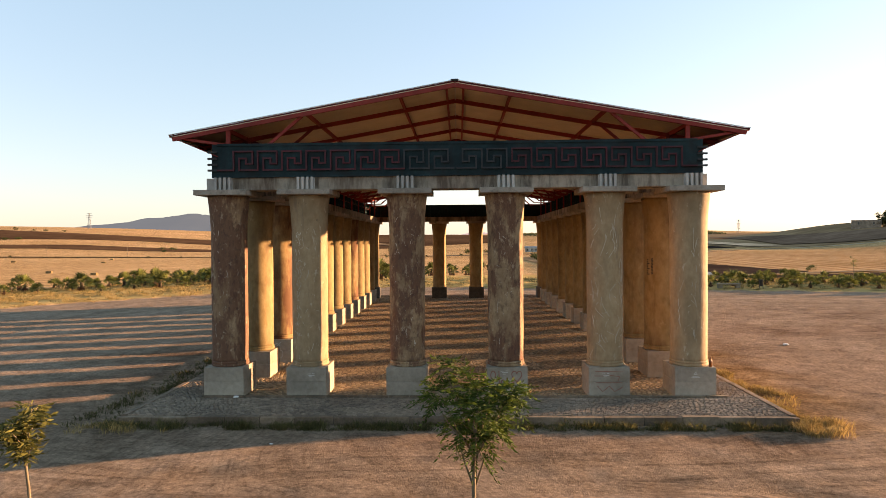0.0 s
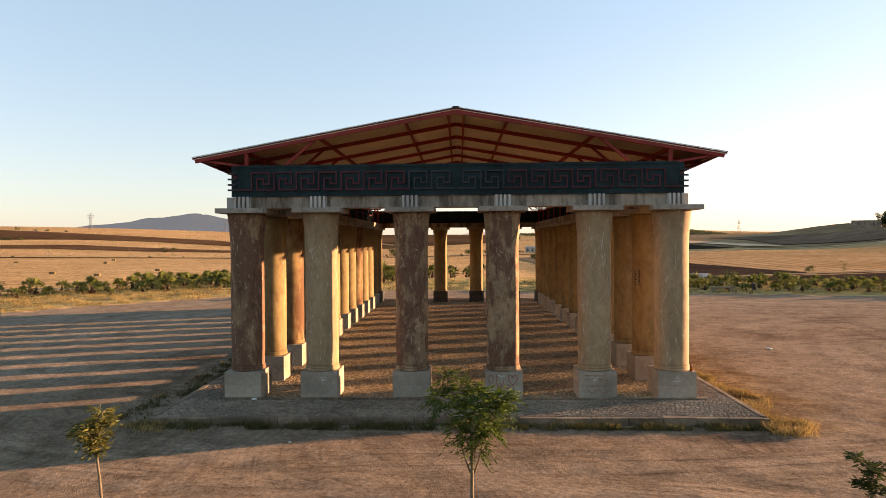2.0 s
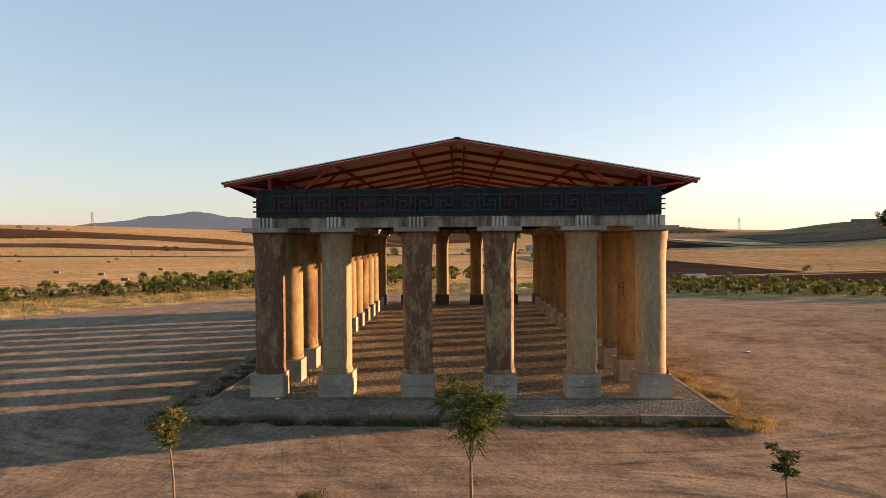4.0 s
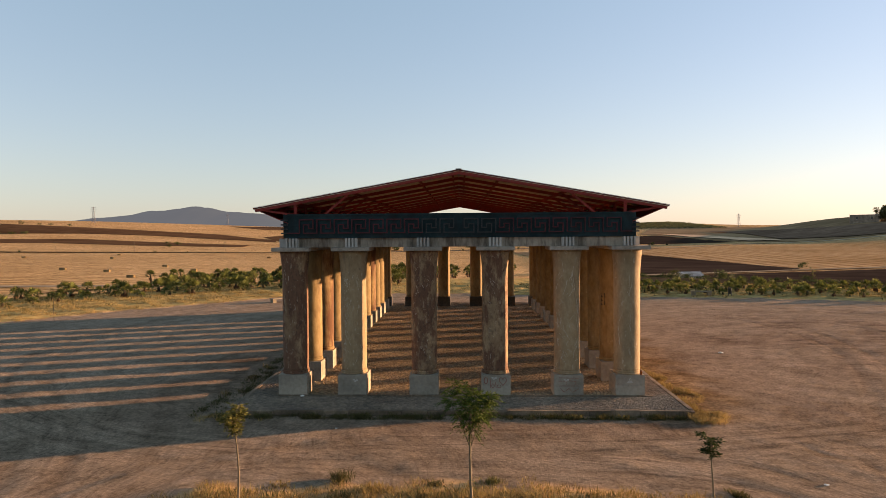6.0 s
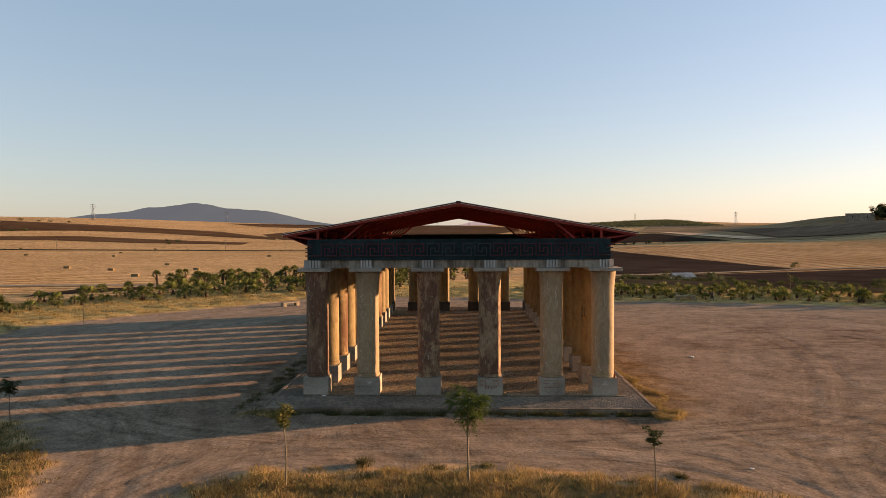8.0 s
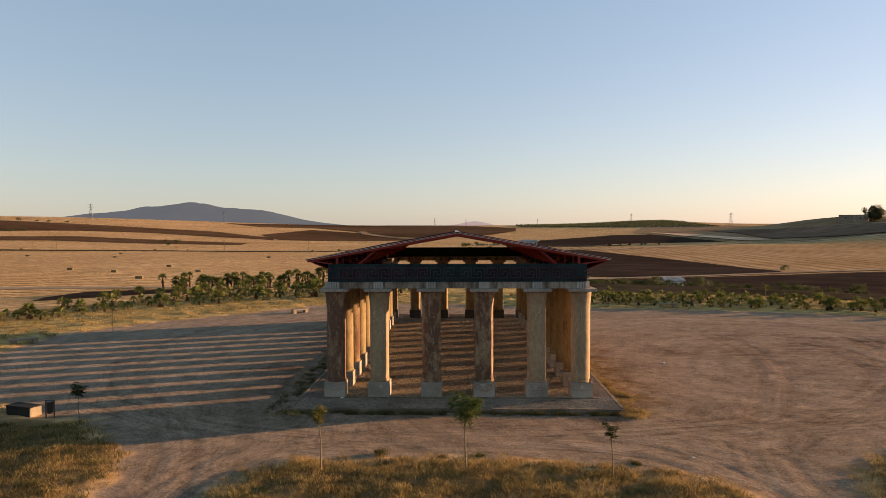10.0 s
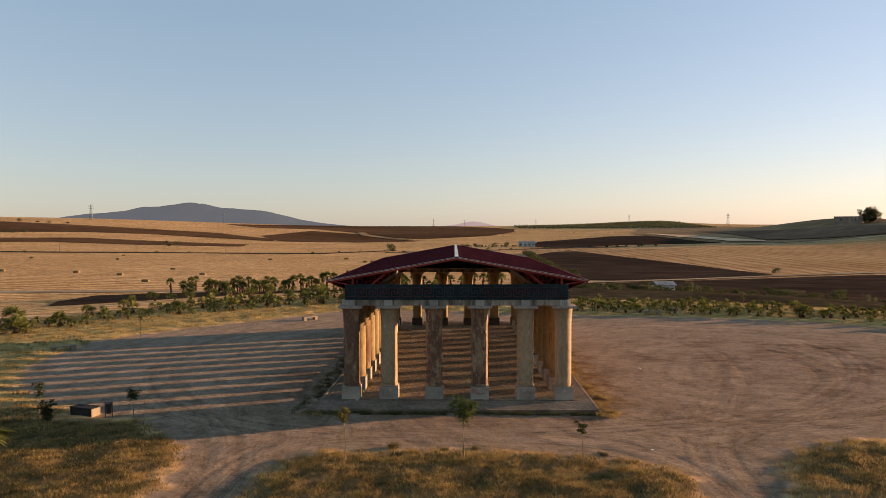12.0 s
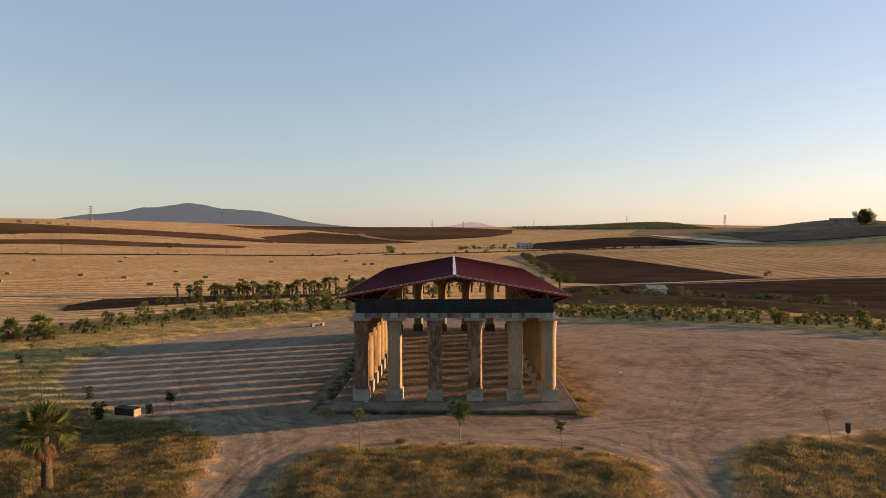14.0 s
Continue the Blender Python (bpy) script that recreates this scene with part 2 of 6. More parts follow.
def add_lathe(bm, profile, seg=36, centre=(0, 0), wobble=0.0):
    rings = []
    for r, z in profile:
        rings.append([bm.verts.new((centre[0] + r * (1 + wobble * noise.noise((math.cos(a) * 2, math.sin(a) * 2, z * 1.3))) * math.cos(a),
                                    centre[1] + r * (1 + wobble * noise.noise((math.cos(a) * 2, math.sin(a) * 2, z * 1.3))) * math.sin(a), z))
                      for a in (2 * math.pi * i / seg for i in range(seg))])
    for lo, hi in zip(rings, rings[1:]):
        for i in range(seg):
            bm.faces.new((lo[i], lo[(i + 1) % seg], hi[(i + 1) % seg], hi[i]))
    bm.faces.new(rings[0][::-1])
    bm.faces.new(rings[-1])
    return bm


def add_tube(bm, points, radii, seg=7):
    """A tapered limb along points."""
    rings = []
    for i, p in enumerate(points):
        d = Vector(points[min(i + 1, len(points) - 1)]) - Vector(points[max(i - 1, 0)])
        a = d.orthogonal().normalized()
        b = d.cross(a).normalized()
        rings.append([bm.verts.new(Vector(p) + (a * math.cos(t) + b * math.sin(t)) * radii[i]) for t in (2 * math.pi * k / seg for k in range(seg))])
    for lo, hi in zip(rings, rings[1:]):
        best = min(range(seg), key=lambda s: sum((lo[k].co - hi[(k + s) % seg].co).length for k in range(seg)))
        for k in range(seg):
            bm.faces.new((lo[k], lo[(k + 1) % seg], hi[(k + 1 + best) % seg], hi[(k + best) % seg]))
    bm.faces.new(rings[0][::-1])
    bm.faces.new(rings[-1])
    return bm


# ---- the land ----
GROUND = -0.22
PAD = [(-16, 48), (-24.6, 38.2), (-32.6, 30), (-37.2, 22.6), (-37, 17.5), (-36, 10.7), (-32, 3), (-22, -3.8), (-18.8, -4.5), (-15, -8.8), (-13.6, -10.7),
       (-13.2, -12.8), (-12.9, -15.6), (-12.5, -17.5), (-12, -40), (-9, -40), (-9.2, -17.5), (-9.3, -15.6), (-9.2, -12.7), (-8.4, -11.3), (-7.2, -9.9), (-4, -10),
       (0.9, -9.6), (5.8, -10.4), (7.5, -11), (10.4, -11.6), (10.8, -14), (10.6, -17), (10.4, -40), (13.6, -40), (13.9, -17.3), (14.2, -15.2), (15.4, -11.7),
       (17.7, -9.2), (20.3, -8), (23.7, -7.3), (27.7, -6.4), (45, -3), (60, 10), (51, 28.6), (43.6, 36.4), (30.2, 40.5), (15.2, 42.8), (0, 47)]


def ease(t):
    t = np.clip(t, 0.0, 1.0)
    return t * t * (3 - 2 * t)


def terrain(x, y):
    """Height of the open land: a level pad, a shallow valley behind it and low rises on the skyline."""
    r = np.hypot(x - 5, y - 10)
    z = GROUND - 7.6 * ease((r - 50) / 130) + 27 * ease((r - 550) / 1000)
    z = z + 20 * ease((r - 350) / 1200) * ease((-x / (r + 1) - 0.12) / 0.5)
    z = z + 23 * np.exp(-(((x - 497) / 100) ** 2 + ((y - 790) / 170) ** 2)) + 7 * np.exp(-(((x - 420) / 130) ** 2 + ((y - 1380) / 220) ** 2))
    return z - 30 * ease((r - 1700) / 900)


def pad_distance(x, y):
    """Signed distance to the edge of the gravel: negative on the gravel."""
    best = np.full(x.shape, 1e9)
    inside = np.zeros(x.shape, bool)
    for (ax, ay), (bx, by) in zip(PAD, PAD[1:] + PAD[:1]):
        dx, dy = bx - ax, by - ay
        k = np.clip(((x - ax) * dx + (y - ay) * dy) / (dx * dx + dy * dy), 0, 1)
        best = np.minimum(best, np.hypot(x - ax - k * dx, y - ay - k * dy))
        if ay != by:
            inside ^= ((ay > y) != (by > y)) & (x < (bx - ax) * (y - ay) / (by - ay) + ax)
    return np.where(inside, -best, best)


def ripple(x, y, size, seed=0.0):
    """Smooth pseudo-noise between about -1 and 1."""
    s = np.zeros(np.shape(x))
    rng = np.random.RandomState(int(seed * 10) + 7)
    for k in range(7):
        a, f, p = rng.uniform(0, 2 * np.pi), rng.uniform(0.6, 1.9) / size, rng.uniform(0, 6.3)
        s = s + np.sin((x * math.cos(a) + y * math.sin(a)) * f * 2 * np.pi + p + 0.7 * np.sin((x * math.sin(a) - y * math.cos(a)) * f * 3 + p))
    return s / 3.2


def near_height(x, y):
    """The land with its small unevenness: mounds under the grass, wheel ruts and ripples on the gravel."""
    d = pad_distance(x, y)
    r = np.hypot(x - 5, y - 10)
    near = ease((75 - r) / 30)
    grass = ease((d + 0.2) / 2.5) * near
    dug = np.exp(-(((x - 30) / 17) ** 2 + ((y - 14) / 13) ** 2) ** 1.5) + np.exp(-((x - 15) / 4) ** 2 - ((y + 1.5) / 2.5) ** 2)     # churned by turning wheels
    z = terrain(x, y) + grass * (0.16 + 0.08 * ripple(x, y, 5, 1) + 0.055 * ripple(x, y, 1.7, 9))
    return z + near * (1 - grass) * (0.008 * ripple(x, y, 3.0, 2) + 0.008 * ripple(x * 0.5, y, 0.9, 3) + dug * (0.010 * ripple(x * 0.45 + 0.1 * y, y, 1.1, 13) + 0.008 * ripple(x * 0.8, y, 2.1, 14)))


RUTS = [[(-11.2, -40), (-11.0, -18), (-10.8, -12), (-8.5, -8), (-3, -6.6), (8, -6.2), (18, -3.5), (34, 1), (52, 8)],
        [(-10.2, -40), (-10.6, -16), (-12, -9), (-16, -3), (-22, 4), (-26, 14), (-24, 26), (-14, 38), (4, 42)],
        [(12.2, -40), (12.2, -16), (13.2, -9), (17, -2), (22, 8), (24, 20), (20, 33), (8, 40)],
        [(11.6, -40), (11.8, -17), (10.5, -10), (5, -7.4), (-4, -7.6), (-12, -6.5), (-20, -1)],
        [(13, -8), (24, -1), (33, 10), (36, 22), (30, 33), (18, 38)], [(16, -5), (28, 4), (31, 16), (26, 28), (14, 36)], [(12, -6.5), (26, -4), (40, 4), (48, 16)]]


def rounded(line):
    """A line of points with its corners rounded off."""
    pts = np.array(line, float)
    for _ in range(3):
        a, b = pts[:-1] * 0.75 + pts[1:] * 0.25, pts[:-1] * 0.25 + pts[1:] * 0.75
        pts = np.vstack([pts[:1], np.stack([a, b], 1).reshape(-1, 2), pts[-1:]])
    return pts


def lane_coordinates(x, y, lines):
    """Across and along the nearest of some wheel tracks, for every place."""
    best, across, along_it = np.full(x.shape, 1e9), np.full(x.shape, 50.0), np.zeros(x.shape)
    for start, line in enumerate(lines):
        pts, run = rounded(line), 100.0 * start
        for (ax, ay), (bx, by) in zip(pts, pts[1:]):
            dx, dy = bx - ax, by - ay
            L = math.hypot(dx, dy)
            k = np.clip(((x - ax) * dx + (y - ay) * dy) / (L * L), 0, 1)
            px, py = x - ax - k * dx, y - ay - k * dy
            d = np.hypot(px, py)
            near = d < best
            best = np.where(near, d, best)
            across = np.where(near, d * np.sign(dx * py - dy * px), across)
            along_it = np.where(near, run + k * L, along_it)
            run += L
    return across, along_it


def rut_depth(x, y):
    """1 in the middle of a wheel rut or a dark spot, 0 away from them."""
    out = np.zeros(x.shape)
    for line in RUTS:
        pts = rounded(line)
        best = np.full(x.shape, 1e9)
        for (ax, ay), (bx, by) in zip(pts, pts[1:]):
            dx, dy = bx - ax, by - ay
            k = np.clip(((x - ax) * dx + (y - ay) * dy) / (dx * dx + dy * dy), 0, 1)
            best = np.minimum(best, np.hypot(x - ax - k * dx, y - ay - k * dy))
        wave = 0.5 + 0.5 * ripple(x, y, 4, len(line))
        out = np.maximum(out, np.exp(-((best - 0.8) / 0.20) ** 2) * np.clip(wave + 0.3, 0, 1))
    for cx, cy, rx, ry in ((-5.2, -6.4, 0.9, 0.4), (-2.4, -8.7, 1.1, 0.4), (-12.5, 8, 3, 0.6), (18, -4.5, 2.5, 0.6), (14, -6.5, 1.6, 0.4)):   # soft dark oval spots
        out = np.maximum(out, 1.1 * np.exp(-((x - cx) / rx) ** 2 - ((y - cy) / ry) ** 2))
    return out


def build_ground():
    rings = [0.3 * i for i in range(1, 190)]
    while rings[-1] < 4300:
        rings.append(rings[-1] * 1.045)
    n = 900
    ang = np.arange(n) * 2 * np.pi / n
    rr = np.array(rings)[:, None]
    x, y = 5 + rr * np.cos(ang), 10 + rr * np.sin(ang)
    z = near_height(x.ravel(), y.ravel())
    d = pad_distance(x.ravel(), y.ravel())
    verts = np.vstack([np.column_stack([x.ravel(), y.ravel(), z]), [[5, 10, GROUND]]])
    i, j = np.meshgrid(np.arange(len(rings) - 1), np.arange(n), indexing="ij")
    q = np.stack([i * n + j, (i + 1) * n + j, (i + 1) * n + (j + 1) % n, i * n + (j + 1) % n], -1).reshape(-1, 4)
    faces = q.tolist() + [[len(verts) - 1, k, (k + 1) % n] for k in range(n)]
    me = bpy.data.meshes.new("ground")
    me.from_pydata(verts.tolist(), [], faces)
    near = np.hypot(x.ravel() - 5, y.ravel() - 10) < 60
    rut = np.zeros(len(z))
    rut[near] = rut_depth(x.ravel()[near], y.ravel()[near]) * ease(-d[near] / 1.0)
    verts[:-1, 2] -= rut * 0.035
    me.vertices.foreach_set("co", verts.ravel())
    me.attributes.new("rut", "FLOAT", "POINT").data.foreach_set("value", np.append(rut, 0.0))
    zone = me.attributes.new("dry", "FLOAT", "POINT")
    edge = ease((d + 0.25 + 0.5 * ripple(x.ravel(), y.ravel(), 2.5, 4)) / 0.9)
    zone.data.foreach_set("value", np.append(edge, 0.0))
    fx, fy = x.ravel(), y.ravel()                     # the gravel gets paler from just before the temple backwards
    chalk = ease((fy + 2.5 + 2.2 * ripple(fx, fy, 7, 11)) / 7) * np.where(fx < 0, 0.35, 0.4) * (0.85 + 0.15 * ripple(fx, fy, 4, 12))
    me.attributes.new("pale", "FLOAT", "POINT").data.foreach_set("value", np.append(np.clip(chalk, 0, 1), 0.5))
    for k in range(3):                               # wheel tracks: how far across and along them
        lane = np.zeros((len(z) + 1, 3))
        lane[:, 0] = 50.0
        a, b = lane_coordinates(fx[near], fy[near], RUTS[k::3])
        lane[:-1][near, 0], lane[:-1][near, 1] = a, b
        me.attributes.new("lane_%d" % k, "FLOAT_VECTOR", "POINT").data.foreach_set("vector", lane.ravel())
    stirred_dark = np.exp(-(((fx - 30) / 17) ** 2 + ((fy - 14) / 13) ** 2) ** 1.5) + 0.7 * np.exp(-((fx - 15) / 4) ** 2 - ((fy + 1.5) / 2.5) ** 2)
    # plus darker strips along the platform's left side and front
    stirred_dark += 0.9 * np.exp(-((fx + 11.8) / 2.6) ** 2) * ease((fy + 6) / 3) * ease((38 - fy) / 10) + 0.8 * np.exp(-((fy + 4.1) / 1.2) ** 2) * ease((10 - np.abs(fx)) / 2)
    stirred_dark = np.clip(stirred_dark * (0.75 + 0.5 * ripple(fx, fy, 9, 21)), 0, 1)
    me.attributes.new("churned_dark", "FLOAT", "POINT").data.foreach_set("value", np.append(stirred_dark, 0.0))
    earth = ease((12.6 + 0.8 * ripple(fx, fy, 4, 22) - fx) / 3.0) * ease((fx - 7) / 1.0) * ease((fy + 4.2) / 1.5) * ease((42 - fy) / 6)
    me.attributes.new("earthy", "FLOAT", "POINT").data.foreach_set("value", np.append(earth, 0.0))
    me.attributes.new("east", "FLOAT", "POINT").data.foreach_set("value", np.append(ease((fx - 30) / 40) * (1 - ease((fy - 520) / 160)), 0.0))
    verge = ease((72 - np.hypot(fx - 5, fy - 10)) / 12) * ease((d - 0.1) / 0.8) * ease((fy + 4) / 4)
    me.attributes.new("verge", "FLOAT", "POINT").data.foreach_set("value", np.append(verge, 0.0))
    grass_floor = me.attributes.new("grass_floor", "FLOAT", "POINT")      # darker brown ground under the tall grass of the verge
    grass_floor.data.foreach_set("value", np.append(np.maximum(0.85 * ease((-2 - y.ravel()) / 4), (0.30 - 0.2 * ease((y.ravel() - 8) / 10)) * ease((75 - np.hypot(x.ravel() - 5, y.ravel() - 10)) / 15)) * ease((d - 0.2) / 1.2), 0.0))
    me.polygons.foreach_set("use_smooth", [True] * len(me.polygons))
    me.update()
    return new("ground", me)


def ground_material():
    m = bpy.data.materials.new("earth_gravel_and_stubble")
    m.use_nodes = True
    n, l = m.node_tree.nodes, m.node_tree.links
    bsdf = n["Principled BSDF"]
    bsdf.inputs["Roughness"].default_value, bsdf.inputs["Specular IOR Level"].default_value = 1.0, 0.0
    co = n.new("ShaderNodeTexCoord")

    def noisy(scale, detail=5, stretch=(1, 1, 1), turn=0.0, rough=0.6):
        mp, t = n.new("ShaderNodeMapping"), n.new("ShaderNodeTexNoise")
        mp.inputs["Scale"].default_value, mp.inputs["Rotation"].default_value = stretch, (0, 0, turn)
        t.inputs["Scale"].default_value, t.inputs["Detail"].default_value, t.inputs["Roughness"].default_value = scale, detail, rough
        l.new(co.outputs["Object"], mp.inputs[0])
        l.new(mp.outputs[0], t.inputs["Vector"])
        return t.outputs["Fac"]

    def ramp(fac, stops):
        r = n.new("ShaderNodeValToRGB")
        while len(r.color_ramp.elements) < len(stops):
            r.color_ramp.elements.new(0.5)
        for e, (p, c) in zip(r.color_ramp.elements, stops):
            e.position, e.color = p, (*c, 1)
        l.new(fac, r.inputs[0])
        return r.outputs[0]

    def mix(a, b, fac, how="MIX"):
        k = n.new("ShaderNodeMix")
        k.data_type, k.blend_type = "RGBA", how
        for s, v in ((k.inputs["A"], a), (k.inputs["B"], b), (k.inputs["Factor"], fac)):
            if isinstance(v, (int, float)):
                s.default_value = v
            else:
                l.new(v, s)
        return k.outputs["Result"]

    gravel = ramp(noisy(0.35, 6, (0.7, 1, 1), 0.2), [(0.3, (0.235, 0.163, 0.12)), (0.5, (0.279, 0.196, 0.146)), (0.72, (0.323, 0.229, 0.174))])
    gravel = mix(gravel, ramp(noisy(9, 8, rough=0.75), [(0.3, (0.45, 0.44, 0.43)), (0.7, (1.38, 1.36, 1.32))]), 0.9, "MULTIPLY")
    gravel = mix(gravel, ramp(noisy(2.1, 8, (0.8, 1.3, 1), 0.4, 0.75), [(0.38, (0.62, 0.6, 0.58)), (0.55, (1.1, 1.09, 1.08))]), 0.7, "MULTIPLY")
    arcs = n.new("ShaderNodeTexWave")
    arcs.wave_type, arcs.rings_direction = "RINGS", "Z"
    arcs.inputs["Scale"].default_value, arcs.inputs["Distortion"].default_value, arcs.inputs["Detail"].default_value = 0.13, 16.0, 5.0
    arcs.inputs["Detail Scale"].default_value = 0.35
    amp = n.new("ShaderNodeMapping")
    amp.inputs["Location"].default_value = (-26.0, -8.0, 0)
    l.new(co.outputs["Object"], amp.inputs[0])
    l.new(amp.outputs[0], arcs.inputs["Vector"])
    tracks = ramp(arcs.outputs["Fac"], [(0.1, (0.74, 0.72, 0.70)), (0.45, (1.06, 1.05, 1.04))])
    gravel = mix(gravel, tracks, 0.35, "MULTIPLY")
    def wheeled(cx, cy, fine, along, seed):
        """Streaks that run in arcs about a centre, as wheels leave them."""
        mp, sep, ang, far, both, t = (n.new("ShaderNode" + k) for k in ("Mapping", "SeparateXYZ", "Math", "VectorMath", "CombineXYZ", "TexNoise"))
        warp, lift, join = n.new("ShaderNodeTexNoise"), n.new("ShaderNodeVectorMath"), n.new("ShaderNodeVectorMath")
        warp.inputs["Scale"].default_value, warp.inputs["Detail"].default_value = 0.09, 2
        lift.operation, join.operation = "SCALE", "ADD"
        lift.inputs["Scale"].default_value = 14.0
        l.new(co.outputs["Object"], warp.inputs["Vector"])
        l.new(warp.outputs["Color"], lift.inputs[0])
        l.new(co.outputs["Object"], join.inputs[0])
        l.new(lift.outputs[0], join.inputs[1])
        mp.inputs["Location"].default_value = (-cx - 7, -cy - 7, 0)
        mp.inputs["Scale"].default_value = (1, 1, 0)
        l.new(join.outputs[0], mp.inputs[0])
        l.new(mp.outputs[0], sep.inputs[0])
        ang.operation, far.operation = "ARCTAN2", "LENGTH"
        l.new(sep.outputs["Y"], ang.inputs[0])
        l.new(sep.outputs["X"], ang.inputs[1])
        l.new(mp.outputs[0], far.inputs[0])
        wide, long = n.new("ShaderNodeMath"), n.new("ShaderNodeMath")
        wide.operation = long.operation = "MULTIPLY"
        wide.inputs[1].default_value, long.inputs[1].default_value = fine, along
        l.new(far.outputs["Value"], wide.inputs[0])
        l.new(ang.outputs[0], long.inputs[0])
        l.new(wide.outputs[0], both.inputs["X"])
        l.new(long.outputs[0], both.inputs["Y"])
        both.inputs["Z"].default_value = seed
        t.inputs["Scale"].default_value, t.inputs["Detail"].default_value, t.inputs["Roughness"].default_value = 1.0, 10, 0.82
        l.new(both.outputs[0], t.inputs["Vector"])
        return t.outputs["Fac"]

    streaks = wheeled(26, 6, 2.2, 7.0, 0.0)
    gravel = mix(gravel, ramp(streaks, [(0.36, (0.56, 0.53, 0.5)), (0.5, (1.0, 1.0, 1.0)), (0.64, (1.16, 1.15, 1.14))]), 0.55, "MULTIPLY")
    gravel = mix(gravel, ramp(wheeled(0, 15, 1.3, 9.0, 5.0), [(0.38, (0.62, 0.6, 0.58)), (0.5, (1.03, 1.03, 1.03))]), 0.3, "MULTIPLY")
    gravel = mix(gravel, ramp(wheeled(22, -2, 6.0, 26.0, 9.0), [(0.36, (0.5, 0.47, 0.45)), (0.48, (1.0, 1.0, 1.0)), (0.66, (1.24, 1.23, 1.22))]), 0.65, "MULTIPLY")
    gravel = mix(gravel, ramp(noisy(0.22, 3), [(0.60, (1, 1, 1)), (0.72, (0.62, 0.58, 0.56))]), 0.4, "MULTIPLY")
    chalk = n.new("ShaderNodeAttribute")
    chalk.attribute_name = "pale"
    gravel = mix(gravel, ramp(chalk.outputs["Fac"], [(0.0, (1, 1, 1)), (1.0, (1.25, 1.27, 1.34))]), 1.0, "MULTIPLY")
    worn = n.new("ShaderNodeAttribute")
    worn.attribute_name = "rut"
    gravel = mix(gravel, ramp(worn.outputs["Fac"], [(0.0, (1, 1, 1)), (1.0, (0.74, 0.72, 0.7))]), 0.8, "MULTIPLY")
    for k in range(3):                               # pressed and loose streaks along each wheel track
        lane, sep, pack, t = (n.new("ShaderNode" + kind) for kind in ("Attribute", "SeparateXYZ", "CombineXYZ", "TexNoise"))
        lane.attribute_name = "lane_%d" % k
        l.new(lane.outputs["Vector"], sep.inputs[0])
        for axis, gain in (("X", 3.6), ("Y", 0.16)):
            by = n.new("ShaderNodeMath")
            by.operation = "MULTIPLY"
            by.inputs[1].default_value = gain
            l.new(sep.outputs[axis], by.inputs[0])
            l.new(by.outputs[0], pack.inputs[axis])
        pack.inputs["Z"].default_value = 11.0 * k
        t.inputs["Scale"].default_value, t.inputs["Detail"].default_value, t.inputs["Roughness"].default_value = 1.0, 5, 0.62
        l.new(pack.outputs[0], t.inputs["Vector"])
        size, fade = n.new("ShaderNodeMath"), n.new("ShaderNodeMapRange")
        size.operation = "ABSOLUTE"
        fade.interpolation_type = "SMOOTHSTEP"
        fade.inputs["From Min"].default_value, fade.inputs["From Max"].default_value = 2.6, 1.1
        fade.inputs["To Max"].default_value = 0.8 if k == 0 else 0.42
        l.new(sep.outputs["X"], size.inputs[0])
        l.new(size.outputs[0], fade.inputs["Value"])
        gravel = mix(gravel, ramp(t.outputs["Fac"], [(0.34, (0.62, 0.6, 0.59)), (0.46, (0.98, 0.97, 0.96)), (0.6, (1.2, 1.19, 1.18))]), fade.outputs[0], "MULTIPLY")
    churned_dark, earthy = n.new("ShaderNodeAttribute"), n.new("ShaderNodeAttribute")
    churned_dark.attribute_name, earthy.attribute_name = "churned_dark", "earthy"
    loose = ramp(noisy(1.1, 8, (0.35, 1, 1), -0.12, 0.7), [(0.36, (0.45, 0.41, 0.4)), (0.5, (0.84, 0.79, 0.78)), (0.66, (1.0, 0.95, 0.93))])
    gravel = mix(gravel, loose, churned_dark.outputs["Fac"], "MULTIPLY")
    bare = ramp(noisy(1.4, 7, rough=0.7), [(0.38, (0.5, 0.39, 0.26)), (0.6, (0.98, 0.88, 0.7))])
    gravel = mix(gravel, bare, earthy.outputs["Fac"], "MULTIPLY")
    straw = ramp(noisy(0.5, 7, rough=0.7), [(0.3, (0.435, 0.223, 0.106)), (0.5, (0.61, 0.343, 0.171)), (0.7, (0.685, 0.411, 0.219))])
    straw = mix(straw, ramp(noisy(0.012, 4), [(0.35, (0.82, 0.78, 0.72)), (0.65, (1.1, 1.1, 1.1))]), 0.8, "MULTIPLY")
    rows = n.new("ShaderNodeTexWave")
    rows.bands_direction = "Y"
    rows.inputs["Scale"].default_value, rows.inputs["Distortion"].default_value, rows.inputs["Detail"].default_value = 0.05, 4.0, 3.0
    rows.inputs["Detail Scale"].default_value = 0.3
    mp = n.new("ShaderNodeMapping")
    mp.inputs["Rotation"].default_value = (0, 0, 0.22)
    l.new(co.outputs["Object"], mp.inputs[0])
    l.new(mp.outputs[0], rows.inputs["Vector"])
    plain = straw
    straw = mix(straw, ramp(rows.outputs["Fac"], [(0.0, (0.5, 0.46, 0.41)), (0.42, (1.06, 1.06, 1.06))]), 0.8, "MULTIPLY")
    straw = mix(straw, ramp(noisy(0.16, 5, (0.10, 1, 1), 0.2, 0.7), [(0.36, (0.6, 0.55, 0.5)), (0.52, (1.1, 1.1, 1.1))]), 0.25, "MULTIPLY")
    straw = mix(straw, ramp(noisy(0.8, 7, (0.7, 1, 1), 0.15, 0.8), [(0.40, (0.5, 0.45, 0.39)), (0.52, (1.14, 1.14, 1.14))]), 0.7, "MULTIPLY")
